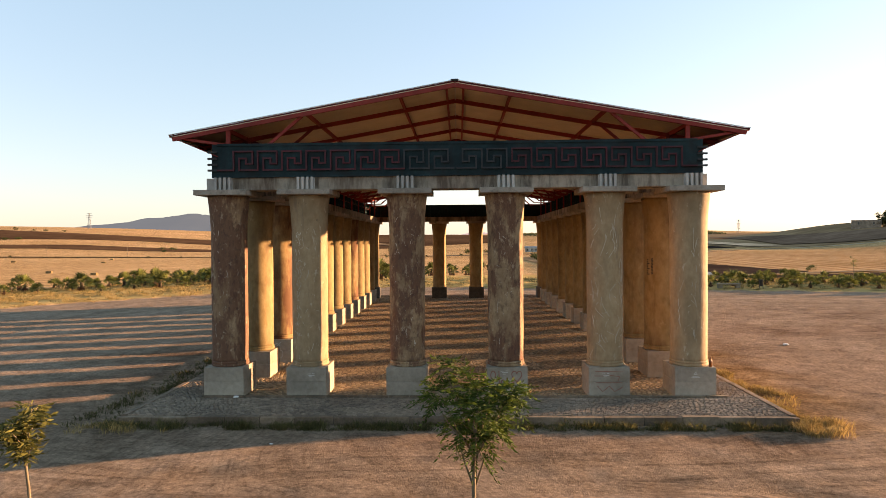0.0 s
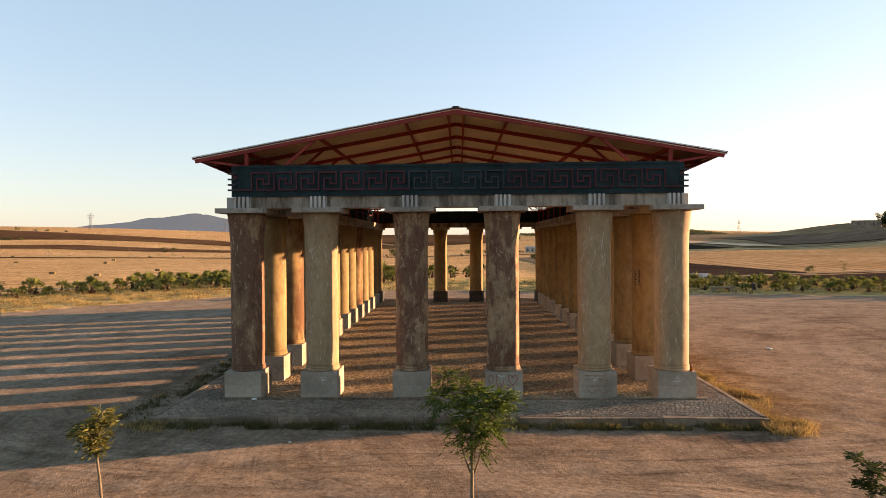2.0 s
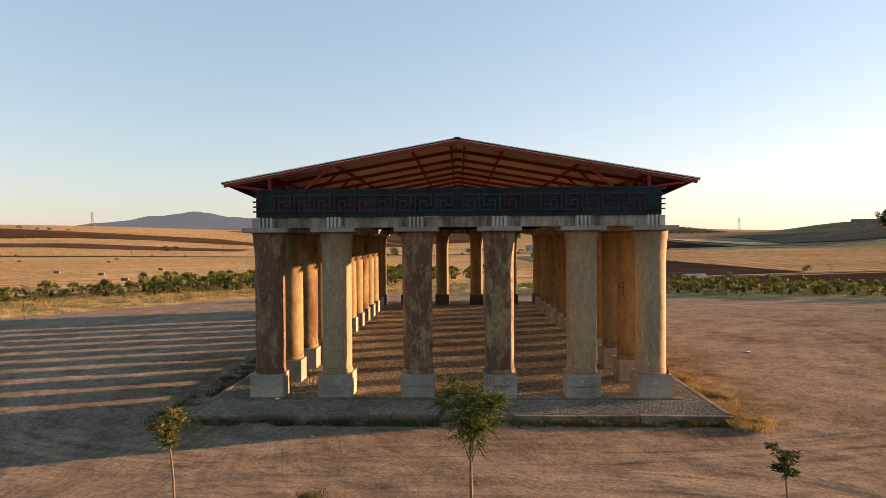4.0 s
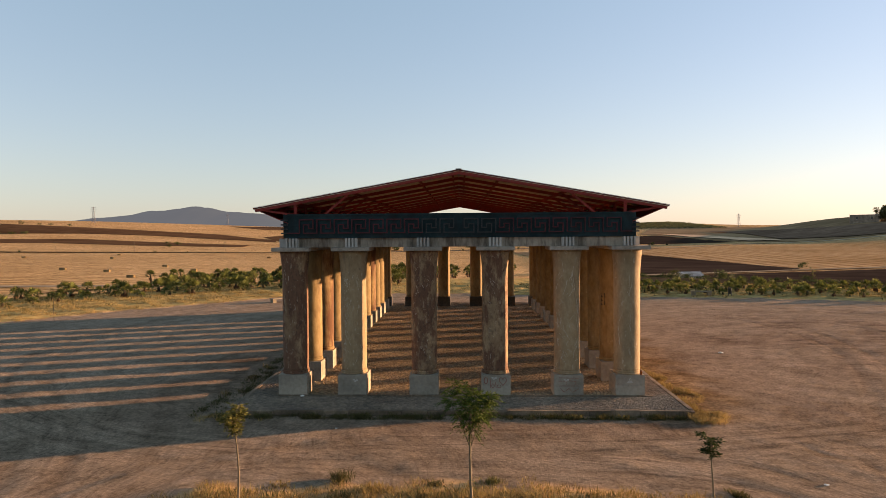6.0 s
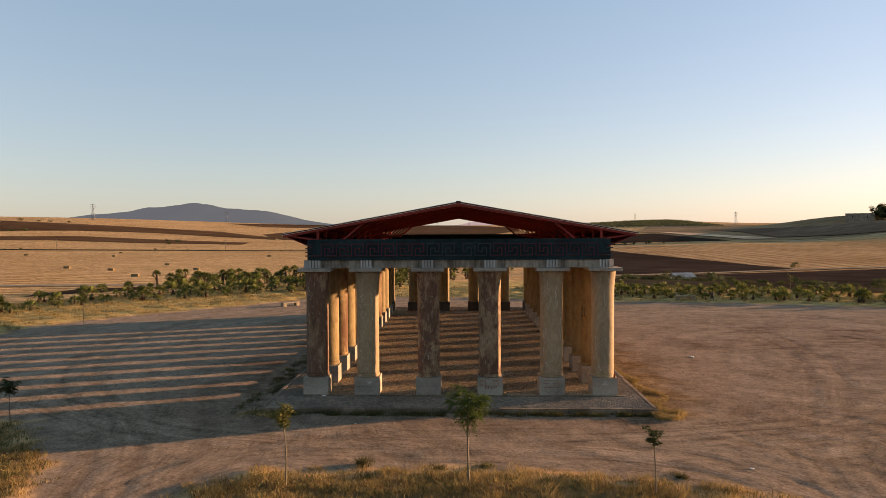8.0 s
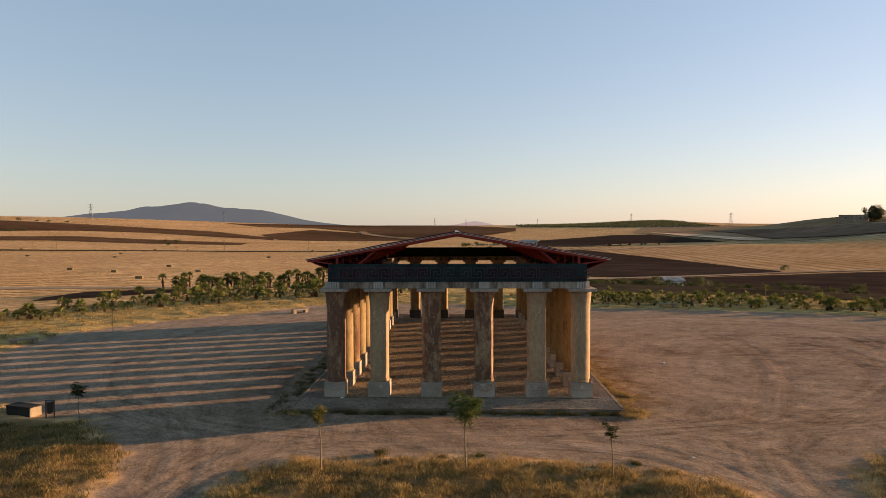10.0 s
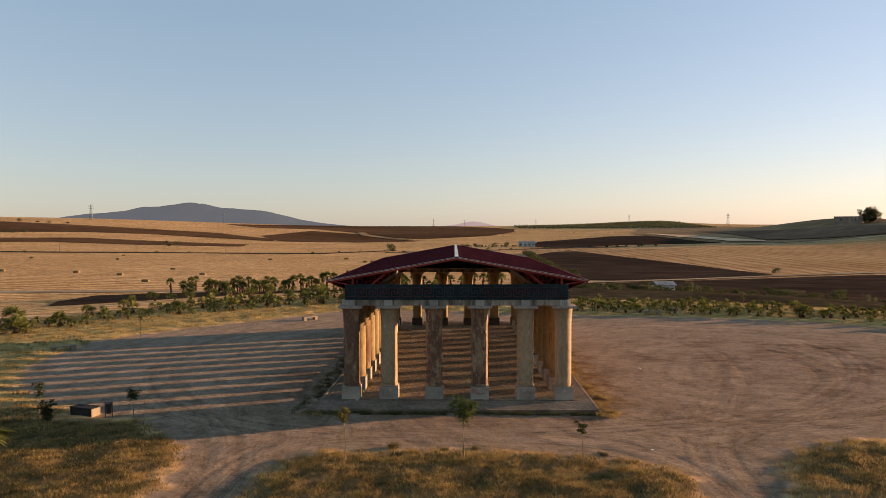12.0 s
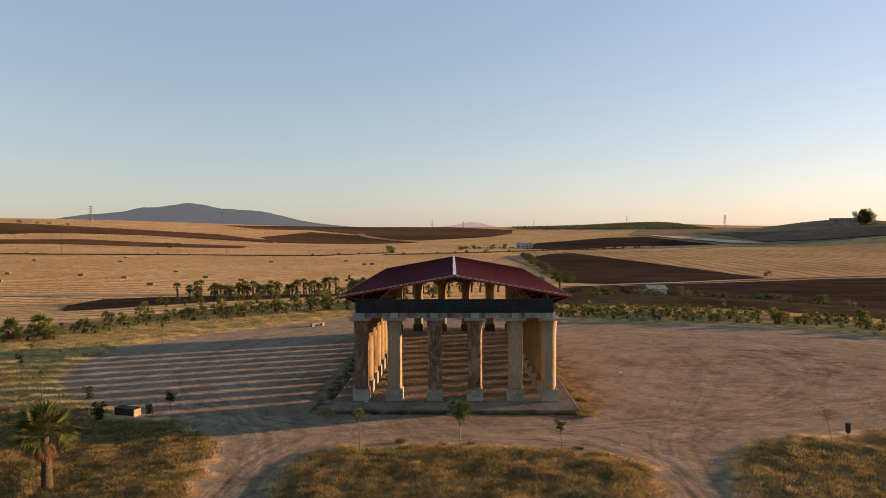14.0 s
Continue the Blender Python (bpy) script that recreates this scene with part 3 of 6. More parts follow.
    straw = mix(straw, ramp(noisy(0.25, 5, (0.8, 1, 1), 0.15, 0.75), [(0.43, (0.55, 0.51, 0.46)), (0.53, (1.14, 1.14, 1.14))]), 0.5, "MULTIPLY")
    drills = n.new("ShaderNodeTexWave")
    drills.bands_direction = "X"
    drills.inputs["Scale"].default_value, drills.inputs["Distortion"].default_value, drills.inputs["Detail"].default_value = 0.032, 2.5, 3.0
    drills.inputs["Detail Scale"].default_value = 0.3
    mp2 = n.new("ShaderNodeMapping")
    mp2.inputs["Rotation"].default_value = (0, 0, 0.09)
    l.new(co.outputs["Object"], mp2.inputs[0])
    l.new(mp2.outputs[0], drills.inputs["Vector"])
    # eastern stubble is dulled and greyed: its backlit look is put into the colour
    drilled = mix(plain, ramp(drills.outputs["Fac"], [(0.0, (0.46, 0.42, 0.4)), (0.45, (0.70, 0.74, 0.84))]), 0.8, "MULTIPLY")
    drilled = mix(drilled, ramp(noisy(0.3, 5, (1, 0.12, 1), 0.09, 0.7), [(0.4, (0.6, 0.56, 0.5)), (0.54, (0.98, 0.98, 0.98))]), 0.7, "MULTIPLY")
    east = n.new("ShaderNodeAttribute")
    east.attribute_name = "east"
    straw = mix(straw, drilled, east.outputs["Fac"])
    at = n.new("ShaderNodeAttribute")
    at.attribute_name = "dry"
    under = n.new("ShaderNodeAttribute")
    under.attribute_name = "grass_floor"
    verge = n.new("ShaderNodeAttribute")
    verge.attribute_name = "verge"
    straw = mix(straw, ramp(noisy(1.2, 7, (0.5, 1, 1), 0.5, 0.7), [(0.32, (0.20, 0.125, 0.05)), (0.48, (0.42, 0.27, 0.11)), (0.64, (0.56, 0.37, 0.155))]), verge.outputs["Fac"])
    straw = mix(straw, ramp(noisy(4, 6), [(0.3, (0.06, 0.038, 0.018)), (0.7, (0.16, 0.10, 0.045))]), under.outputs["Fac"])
    l.new(mix(gravel, straw, at.outputs["Fac"]), bsdf.inputs["Base Color"])
    b1, b2 = n.new("ShaderNodeBump"), n.new("ShaderNodeBump")
    b1.inputs["Strength"].default_value, b1.inputs["Distance"].default_value = 0.8, 0.07
    b2.inputs["Strength"].default_value, b2.inputs["Distance"].default_value = 0.2, 0.05
    l.new(noisy(22, 6, rough=0.7), b1.inputs["Height"])
    l.new(streaks, b2.inputs["Height"])
    b3, sown = n.new("ShaderNodeBump"), n.new("ShaderNodeMath")           # stubble stands in uneven tufts
    sown.operation = "MULTIPLY"
    sown.inputs[1].default_value = 0.8
    l.new(at.outputs["Fac"], sown.inputs[0])
    l.new(sown.outputs[0], b3.inputs["Strength"])
    b3.inputs["Distance"].default_value = 0.35
    l.new(noisy(0.45, 6, (0.6, 1, 1), 0.15, 0.7), b3.inputs["Height"])
    l.new(b3.outputs[0], b2.inputs["Normal"])
    l.new(b2.outputs[0], b1.inputs["Normal"])
    l.new(b1.outputs[0], bsdf.inputs["Normal"])
    return m


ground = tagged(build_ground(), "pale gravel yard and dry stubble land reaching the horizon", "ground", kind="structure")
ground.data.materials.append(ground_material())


def land_patch(name, corners, material, label, lift, category="field"):
    """A piece of land that lies on the terrain, cut finely enough to follow it."""
    bm = bmesh.new()
    rng = random.Random(len(corners) + int(abs(corners[0][0])))
    worn = []
    for (ax, ay), (bx, by) in zip(corners, corners[1:] + corners[:1]):      # uneven borders
        n = max(1, int(math.hypot(bx - ax, by - ay) / (5 + 30 * lift)))
        for k in range(n):
            j = lift * 4 if k else 0
            worn.append((ax + (bx - ax) * k / n + rng.uniform(-j, j), ay + (by - ay) * k / n + rng.uniform(-j, j)))
    if name == "track":
        worn = corners
    face = bm.faces.new([bm.verts.new((x, y, 0)) for x, y in worn])
    bmesh.ops.triangulate(bm, faces=[face])
    xs, ys = [c[0] for c in corners], [c[1] for c in corners]
    step = max(6.0, max(max(xs) - min(xs), max(ys) - min(ys)) / 40)
    for axis, lo, hi in ((0, min(xs), max(xs)), (1, min(ys), max(ys))):
        k = lo + step
        while k < hi:
            bmesh.ops.bisect_plane(bm, geom=bm.verts[:] + bm.edges[:] + bm.faces[:], plane_co=(k, k, 0), plane_no=(1, 0, 0) if axis == 0 else (0, 1, 0))
            k += step
    for v in bm.verts:
        v.co.z = float(terrain(np.float64(v.co.x), np.float64(v.co.y))) + lift
    bm.normal_update()
    for f in bm.faces:
        if f.normal.z < 0:
            f.normal_flip()
    return tagged(part(name, bm, material, None, label), category=category, kind="structure")


soil = surface("ploughed_soil", [(0.066, 0.0318, 0.018), (0.105, 0.0509, 0.028), (0.143, 0.0721, 0.04)], 0.12, rough=0.95, bump=0.5, bump_scale=0.8, dist=0.3, stretch=(0.35, 1, 1), big_scale=0.006, spec=0.0)
wet_soil = surface("dark_ploughed_soil", [(0.028, 0.017, 0.0129), (0.0434, 0.0258, 0.0197), (0.0672, 0.0408, 0.0299)], 0.12, rough=0.95, bump=0.5, bump_scale=0.8, dist=0.3, stretch=(0.35, 1, 1), big_scale=0.006, spec=0.0)
track_dust = surface("track_dust", [(0.30, 0.2, 0.13), (0.4, 0.28, 0.185)], 0.3, rough=1.0, bump=0.3, big_scale=0.03, spec=0.0)
pale_straw = surface("pale_straw", [(0.66, 0.37, 0.23), (0.76, 0.44, 0.28)], 0.2, rough=1.0, bump=0.3, big_scale=0.02, spec=0.0)
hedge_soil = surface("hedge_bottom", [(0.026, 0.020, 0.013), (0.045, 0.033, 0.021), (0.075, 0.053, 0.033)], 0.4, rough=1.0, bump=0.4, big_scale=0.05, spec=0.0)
mid_soil = surface("brown_fallow_soil", [(0.036, 0.019, 0.0125), (0.06, 0.031, 0.02), (0.095, 0.052, 0.033)], 0.2, rough=0.95, bump=0.5, bump_scale=0.8, dist=0.3, stretch=(0.35, 1, 1), big_scale=0.02, spec=0.0)
fallow = surface("fallow_land", [(0.23, 0.125, 0.07), (0.31, 0.178, 0.1), (0.39, 0.235, 0.135)], 0.1, rough=1.0, bump=0.3, stretch=(0.3, 1, 1), big_scale=0.01, spec=0.0)
slope_soil = surface("worked_slope", [(0.12, 0.066, 0.044), (0.175, 0.098, 0.066), (0.235, 0.136, 0.092)], 0.12, rough=0.95, bump=0.5, bump_scale=0.8, dist=0.3, stretch=(0.35, 1, 1), big_scale=0.006, spec=0.0)
hedge_bank = surface("road_bank", [(0.075, 0.055, 0.04), (0.12, 0.088, 0.062), (0.19, 0.14, 0.10)], 0.25, rough=1.0, bump=0.3, stretch=(0.3, 1, 1), big_scale=0.03, spec=0.0)
land_patch("field", [(-709, 941), (-553, 931), (-458, 918), (-351, 897), (-242, 799), (-227, 747), (-267, 767), (-406, 809), (-493, 793), (-563, 737)], soil, "dark ploughed strip on the rise", 0.35, "field")
land_patch("field", [(-502, 652), (-436, 695), (-333, 681), (-231, 666), (-224, 618), (-330, 611), (-420, 618), (-463, 597)], soil, "narrow brown ploughed strip", 0.3, "field")
land_patch("field", [(-457, 1213), (-320, 1440), (-194, 1520), (-21, 1430), (103, 1194), (92, 1064), (47, 946), (-53, 852), (-90, 883), (-165, 1034), (-263, 1149), (-357, 1117)], soil, "broad dark ploughed field near the skyline", 0.45, "field")
land_patch("field", [(-281, 869), (-256, 1074), (-159, 996), (-86, 836), (-52, 791), (-121, 758), (-221, 750)], soil, "brown ploughed wedge in the valley", 0.3, "field")
land_patch("field", [(-92, 100), (-104, 122), (-106, 143), (-92, 148), (-60, 146), (-28, 130), (0, 118), (-4, 104), (-30, 96), (-52, 86), (-74, 82), (-84, 88)], mid_soil, "dark fallow soil behind the palms", 0.1, "field")
land_patch("field", [(97, 767), (213, 896), (271, 903), (290, 730), (294, 692), (177, 668), (107, 607), (69, 625)], wet_soil, "dark ploughed field beyond the white building", 0.3, "field")
land_patch("field", [(56, 439), (95, 534), (104, 458), (127, 224), (119, 212), (60, 194), (41, 204)], wet_soil, "dark ploughed triangle in the valley", 0.25, "field")
land_patch("field", [(50, 184), (84, 195), (118, 206), (156, 220), (175, 222), (260, 170), (190, 70), (120, 58), (92, 70), (72, 84), (64, 100), (62, 130), (58, 160)], wet_soil, "dark ploughed field behind the palm rows", 0.15, "field")
land_patch("field", [(262, 960), (330, 1150), (480, 1150), (640, 900), (600, 640), (470, 646), (340, 660), (303, 690)], fallow, "brown fallow land on the rise", 0.4, "field")
land_patch("field", [(364, 974), (393, 817), (424, 741), (480, 694), (450, 647), (395, 663), (347, 700)], slope_soil, "dark ploughed slope below the farmhouse", 1.2, "field")
land_patch("field", [(281, 951), (321, 864), (339, 683), (309, 697)], pale_straw, "pale cut straw field", 1.2, "field")
land_patch("track", [(-170, 165), (-146, 159), (-93, 160), (-34, 140), (30, 150), (30, 145), (-34, 134), (-91, 154), (-143, 152), (-170, 157)], track_dust, "pale dirt track along the stubble field", 0.12, "track")
land_patch("track", [(40, 188), (84, 202), (124, 219), (166, 235), (230, 256), (230, 250), (163, 229), (120, 213), (82, 197), (40, 183)], track_dust, "pale dirt track between ploughed fields", 0.3, "track")
land_patch("track", [(57, 502), (143, 540), (297, 654), (448, 643), (446, 638), (294, 646), (140, 526), (57, 490)], track_dust, "pale dirt track at the foot of the rise", 0.3, "track")
land_patch("track", [(-172, 1050), (-160, 1050), (-140, 965), (-80, 848), (-48, 805), (-56, 796), (-92, 836), (-152, 955)], fallow, "brown winding track across the ploughed field", 0.7, "track")
land_patch("road", [(-60, 500), (-5, 535), (31, 556), (77, 597), (172, 641), (168, 622), (80, 578), (34, 538), (-4, 510), (-60, 480)], hedge_bank, "grey-brown road embankment below the white farm building", 0.28, "road")
land_patch("field", [(34, 443), (52, 472), (51, 430), (48, 300), (44, 236), (39, 236), (41, 300), (38, 380)], fallow, "brown grassy bank along a hedge", 0.3, "field")
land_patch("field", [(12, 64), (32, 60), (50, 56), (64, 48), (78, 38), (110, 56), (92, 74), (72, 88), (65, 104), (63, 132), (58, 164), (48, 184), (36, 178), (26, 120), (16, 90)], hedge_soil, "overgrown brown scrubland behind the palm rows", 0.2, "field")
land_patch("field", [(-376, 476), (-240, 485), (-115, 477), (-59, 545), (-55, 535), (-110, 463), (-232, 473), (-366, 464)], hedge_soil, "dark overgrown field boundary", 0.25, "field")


# ---- the temple ----
BAY, ROWS = 2.78, 13                    # columns along a side
LENGTH = BAY * (ROWS - 1)
FRONT_X = [-7.0, -4.5, -1.5, 1.5, 4.5, 7.01]
SKEW = -0.009                           # the long axis leans a little to one side


def along(x, y):
    return x + SKEW * y


def cobbles(x0, x1, y0, y1, w, d, top, tilt, rng, gap=0.012, skip=None, plain=False):
    """Stones in staggered rows: lists of corners and faces, a tapered block each."""
    verts, faces, places = [], [], []
    row, y = 0, y0
    while y + d <= y1 + 1e-6:
        x = x0 - (row % 2) * w / 2 + rng.uniform(-0.02, 0.02)
        while x < x1:
            ww = w * rng.uniform(0.8, 1.2)
            a, b = max(x, x0), min(x + ww, x1)
            if b - a > 0.04 and not (skip and skip((a + b) / 2, y + d / 2)):
                h = top + rng.uniform(-tilt, tilt)
                g = gap * rng.uniform(0.6, 1.3)
                places.append((a + g, b - g, y + g, y + d - g, h))
            x += ww
        y += d
        row += 1
    for a, b, c, e, h in places:
        i = len(verts)
        if plain:
            s = 0.022
            verts += [(a, c, h - 0.04), (b, c, h - 0.04), (b, e, h - 0.04), (a, e, h - 0.04), (a + s, c + s, h), (b - s, c + s, h + rng.uniform(-0.005, 0.004)), (b - s, e - s, h), (a + s, e - s, h + rng.uniform(-0.005, 0.004))]
            faces += [(i + k, i + (k + 1) % 4, i + 4 + (k + 1) % 4, i + 4 + k) for k in range(4)] + [(i + 4, i + 5, i + 6, i + 7)]
            continue
        s = min(0.018, (b - a) * 0.2)
        verts += [(a, c, h - 0.06), (b, c, h - 0.06), (b, e, h - 0.06), (a, e, h - 0.06), (a, c, h - 0.012), (b, c, h - 0.012), (b, e, h - 0.012), (a, e, h - 0.012),
                  (a + s, c + s, h + rng.uniform(0, 0.006)), (b - s, c + s, h + rng.uniform(0, 0.006)), (b - s, e - s, h), (a + s, e - s, h)]
        for k in range(4):
            n = (k + 1) % 4
            faces += [(i + k, i + n, i + 4 + n, i + 4 + k), (i + 4 + k, i + 4 + n, i + 8 + n, i + 8 + k)]
        faces.append((i + 8, i + 9, i + 10, i + 11))
    return verts, faces, places


def build_platform():
    rng = random.Random(4)
    base = thing("platform", "low cobbled platform with a worn concrete kerb under the temple", "platform", kind="structure")
    part("bed", box(-8.85, 8.7, -2.7, 36.0, -0.7, -0.035), mortar, base)
    # kerb stones round the edge
    x = -9.02
    while x < 8.80:
        length = min(rng.uniform(0.9, 1.05), 8.86 - x)
        sink = rng.uniform(-0.03, 0.012)
        ob = part("kerb_stone", box(x + 0.006, x + length - 0.006, -2.9, -2.72, -0.6, 0.0 + sink, 0.015), kerb_mat, base)
        ob.rotation_euler = (rng.uniform(-0.004, 0.004), 0, 0)
        x += length
    for sx, xe in ((-1, -9.02), (1, 8.86)):
        y = -2.70
        while y < 36.0:
            length = min(rng.uniform(0.95, 1.05), 36.1 - y)
            a, b = (xe, xe + 0.17) if sx < 0 else (xe - 0.17, xe)
            ob = part("kerb_stone", box(a, b, y + 0.006, y + length - 0.006, -0.6, rng.uniform(-0.012, 0.012), 0.015), kerb_mat, base)
            y += length
    # the stretch of setts by the front kerb, one by one
    shapes = []
    for s in range(4):
        w, d = 0.125 + 0.01 * s, 0.088
        v, f, _ = cobbles(-w / 2, w / 2, -d / 2, d / 2, w * 3, d, 0.0, 0.0, random.Random(s), 0.008)
        me = bpy.data.meshes.new("sett")
        me.from_pydata([(p[0] + 0, p[1], p[2]) for p in v], [], f)
        me.materials.append(cobble_grey)
        shapes.append(me)
    count, y = 0, -2.66
    while count < 300:
        x = -3.0 + 0.085 * (count // 34 % 2)
        for _ in range(34):
            ob = new("sett", rng.choice(shapes))
            ob.parent = base
            ob.location = (x, y, rng.uniform(-0.008, 0.008))
            ob.rotation_euler = (rng.uniform(-0.05, 0.05), rng.uniform(-0.05, 0.05), rng.uniform(-0.06, 0.06))
            x += 0.148
            count += 1
        y += 0.092
    single = lambda px, py: -3.10 < px < 2.02 and py < -1.84
    v, f, _ = cobbles(-8.84, 8.68, -2.71, -0.72, 0.135, 0.092, 0.0, 0.008, rng, 0.008, skip=single)
    a = tagged(raw("setts", v, f, cobble_grey, base), kind="stuff")
    for x0, x1 in ((-8.84, -7.66), (7.6, 8.68)):
        v, f, _ = cobbles(x0, x1, -0.72, 35.9, 0.135, 0.092, 0.0, 0.008, rng, 0.008)
        tagged(raw("setts", v, f, cobble_grey, base), kind="stuff")
    v, f, _ = cobbles(-7.66, 7.6, 33.98, 35.9, 0.135, 0.092, 0.0, 0.008, rng, 0.008)
    tagged(raw("setts", v, f, cobble_grey, base), kind="stuff")
    v, f, _ = cobbles(-7.55, 7.5, -0.58, 33.9, 0.155, 0.115, -0.01, 0.006, rng, gap=0.011, plain=True)
    tagged(raw("floor_stones", v, f, cobble_brown, base), kind="stuff")
    # thin border stones between the front plinths
    x = -7.6
    while x < 7.5:
        part("border_stone", box(x + 0.008, x + 0.61, -0.71, -0.59, -0.2, 0.03 + rng.uniform(-0.01, 0.01), 0.012), kerb_mat, base)
        x += 0.62
    return base


build_platform()

PLINTH, SHAFT_TOP, ABACUS_TOP = 0.85, 6.02, 6.18


def build_column(material, label, seed, foot=None):
    noise.seed_set(seed)
    col = thing("column", label, "column", "columns of the temple")
    part("plinth", box(-0.6, 0.6, -0.6, 0.6, -0.05, PLINTH * 0.5 - 0.002, 0.008), foot or plinth_mat, col)
    part("plinth_block", box(-0.6, 0.6, -0.6, 0.6, PLINTH * 0.5 + 0.002, PLINTH, 0.010), foot or plinth_mat, col)
    ring = lambda shaft: part("collar", add_lathe(bmesh.new(), [(0.535, PLINTH), (0.558, PLINTH + 0.02), (0.56, PLINTH + 0.06), (0.538, PLINTH + 0.075), (0.538, PLINTH + 0.09), (0.553, PLINTH + 0.105), (0.55, PLINTH + 0.15), (0.53, PLINTH + 0.16)]), material, shaft, "rounded collar at the foot of the shaft", True)
    prof = []
    for i in range(40):
        t = i / 39
        z = PLINTH + 0.12 + (SHAFT_TOP - PLINTH - 0.12) * t
        r = 0.532 + 0.008 * math.sin(math.pi * t) + 0.095 * max(0, (t - 0.76) / 0.24) ** 1.8
        prof.append((r, z))
    ring(part("shaft", add_lathe(bmesh.new(), prof, 40, wobble=0.012), material, col, "", True))
    part("abacus", box(-0.79, 0.79, -0.79, 0.79, SHAFT_TOP, ABACUS_TOP, 0.018), abacus_mat, col)
    return col


plain = build_column(concrete, "weathered ochre concrete column on a square plinth", 3)
pale = build_column(concrete_pale, "pale weathered concrete column with scratches on a square plinth", 4)
rear = build_column(concrete, "ochre concrete column on a dark brown square plinth", 6, plinth_dark)
peeled = build_column(concrete_stained, "concrete column with dark brown peeling stains", 5)
dark = build_column(concrete_dark, "concrete column almost wholly stained dark brown", 8)
rusty = build_column(concrete_rust, "rust-red stained concrete column on a square plinth", 9)
places = [(x, 0.0) for x in FRONT_X] + [(along(x, LENGTH), LENGTH) for x in FRONT_X]
for k in range(1, ROWS - 1):
    places += [(along(FRONT_X[0], k * BAY), k * BAY), (along(FRONT_X[-1], k * BAY), k * BAY)]
turns = random.Random(2)
used = set()
for i, (x, y) in enumerate(places):
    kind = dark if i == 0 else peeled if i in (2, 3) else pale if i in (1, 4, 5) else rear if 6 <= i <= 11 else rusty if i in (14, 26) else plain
    m = pose(x, y, 0, 0, 0, turns.choice((0, 90, 180, 270)) if i > 5 else (0, 90, 180, 0, 270, 0)[i])
    if kind in used:
        copy_thing(kind, m)
    else:
        kind.matrix_basis = m
        used.add(kind)


def triglyph(parent, m, deep=0.13):
    """Four upright fins on a block above a capital."""
    bm = box(-0.27, 0.27, 0.0, 0.10, ABACUS_TOP, 6.545, 0.008)
    for x in (-0.21, -0.07, 0.07, 0.21):
        add_box(bm, x - 0.038, x + 0.038, -deep, 0.005, ABACUS_TOP + 0.004, 6.56, 0.008)
    bmesh.ops.transform(bm, matrix=m, verts=bm.verts[:])
    part("triglyph", bm, fin_mat, parent, "pale block with four upright fins")


KEY = [(0, 0), (0, 1), (0.78, 1), (0.78, 0.34), (0.52, 0.34), (0.52, 0.63), (0.23, 0.63), (0.23, 0), (1, 0)]
PITCH, KEY_LOW, KEY_TALL = 0.735, 6.78, 0.56


def key_unit(mirror=1, proud=0.06):
    """One turn of the meander as raised bars in the plane y = 0, facing -y."""
    bm = bmesh.new()
    for (u, v), (p, q) in zip(KEY, KEY[1:]):
        a, b = sorted((u * PITCH * mirror, p * PITCH * mirror))
        c, d = sorted((KEY_LOW + v * KEY_TALL, KEY_LOW + q * KEY_TALL))
        w, h = (0.024, -0.024) if u == p else (0.024, 0.024)       # uprights end where the level bars begin
        add_box(bm, a - w, b + w, -proud, 0.004, c - h, d + h)
    return bm


def entablature(name, label, span, m, front):
    """Concrete beam, teal frieze and its meander along x from span[0] to span[1], facing -y, then moved by m."""
    ob = thing(name, label, "entablature")
    x0, x1 = span
    part("architrave", box(x0, x1, -0.40, 0.40, ABACUS_TOP, 6.562, 0.01), beam_mat, ob, "stained concrete beam")
    reach = 0.16 if front else 0.74
    part("frieze", box(x0 - reach, x1 + reach, -0.44, -0.34, 6.567, 7.57, 0.006), teal, ob, "teal painted frieze panel")
    bm = bmesh.new()
    add_box(bm, x0, x1, -0.47, -0.43, 7.505, 7.58)
    add_box(bm, x0, x1, -0.47, -0.43, 6.562, 6.607)
    part("frieze_edge", bm, teal, ob)
    bm = bmesh.new()
    x = x0 + 0.35
    while x < x1 - 0.3:                  # studs that carry the panel from behind
        add_box(bm, x - 0.03, x + 0.03, -0.34, -0.18, 6.562, 7.54)
        add_box(bm, x - 0.03, x + 0.30, -0.24, -0.18, 6.84, 6.90)
        add_box(bm, x - 0.03, x + 0.30, -0.24, -0.18, 7.24, 7.30)
        x += 0.695
    part("studs", bm, teal, ob, "dark studs behind the panel")
    if front:
        for side in (-1, 1):
            for k in range(9):
                unit = part("meander", key_unit(-side), grey_relief if k < 2 else red_relief, ob, "bare grey meander" if k < 2 else "dull red meander")
                unit.location = (side * (0.055 + PITCH * (k + 1)), -0.44, 0)
            tail = part("meander_end", box(-0.27, 0.27, -0.06, 0.004, KEY_LOW - 0.024, KEY_LOW + 0.024), red_relief, ob)
            tail.location = (side * 6.92, -0.44, 0)
    else:
        bm = bmesh.new()
        n = int((x1 - x0 - 0.4) / PITCH)
        for k in range(n):
            u = key_unit()
            bmesh.ops.translate(u, vec=(x0 + 0.2 + k * PITCH, -0.44, 0), verts=u.verts[:])
            me = bpy.data.meshes.new("tmp")
            u.to_mesh(me)
            u.free()
            bm.from_mesh(me)
            bpy.data.meshes.remove(me)
        part("meander", bm, red_relief, ob, "dull red meander")
    ob.matrix_basis = m
    return ob


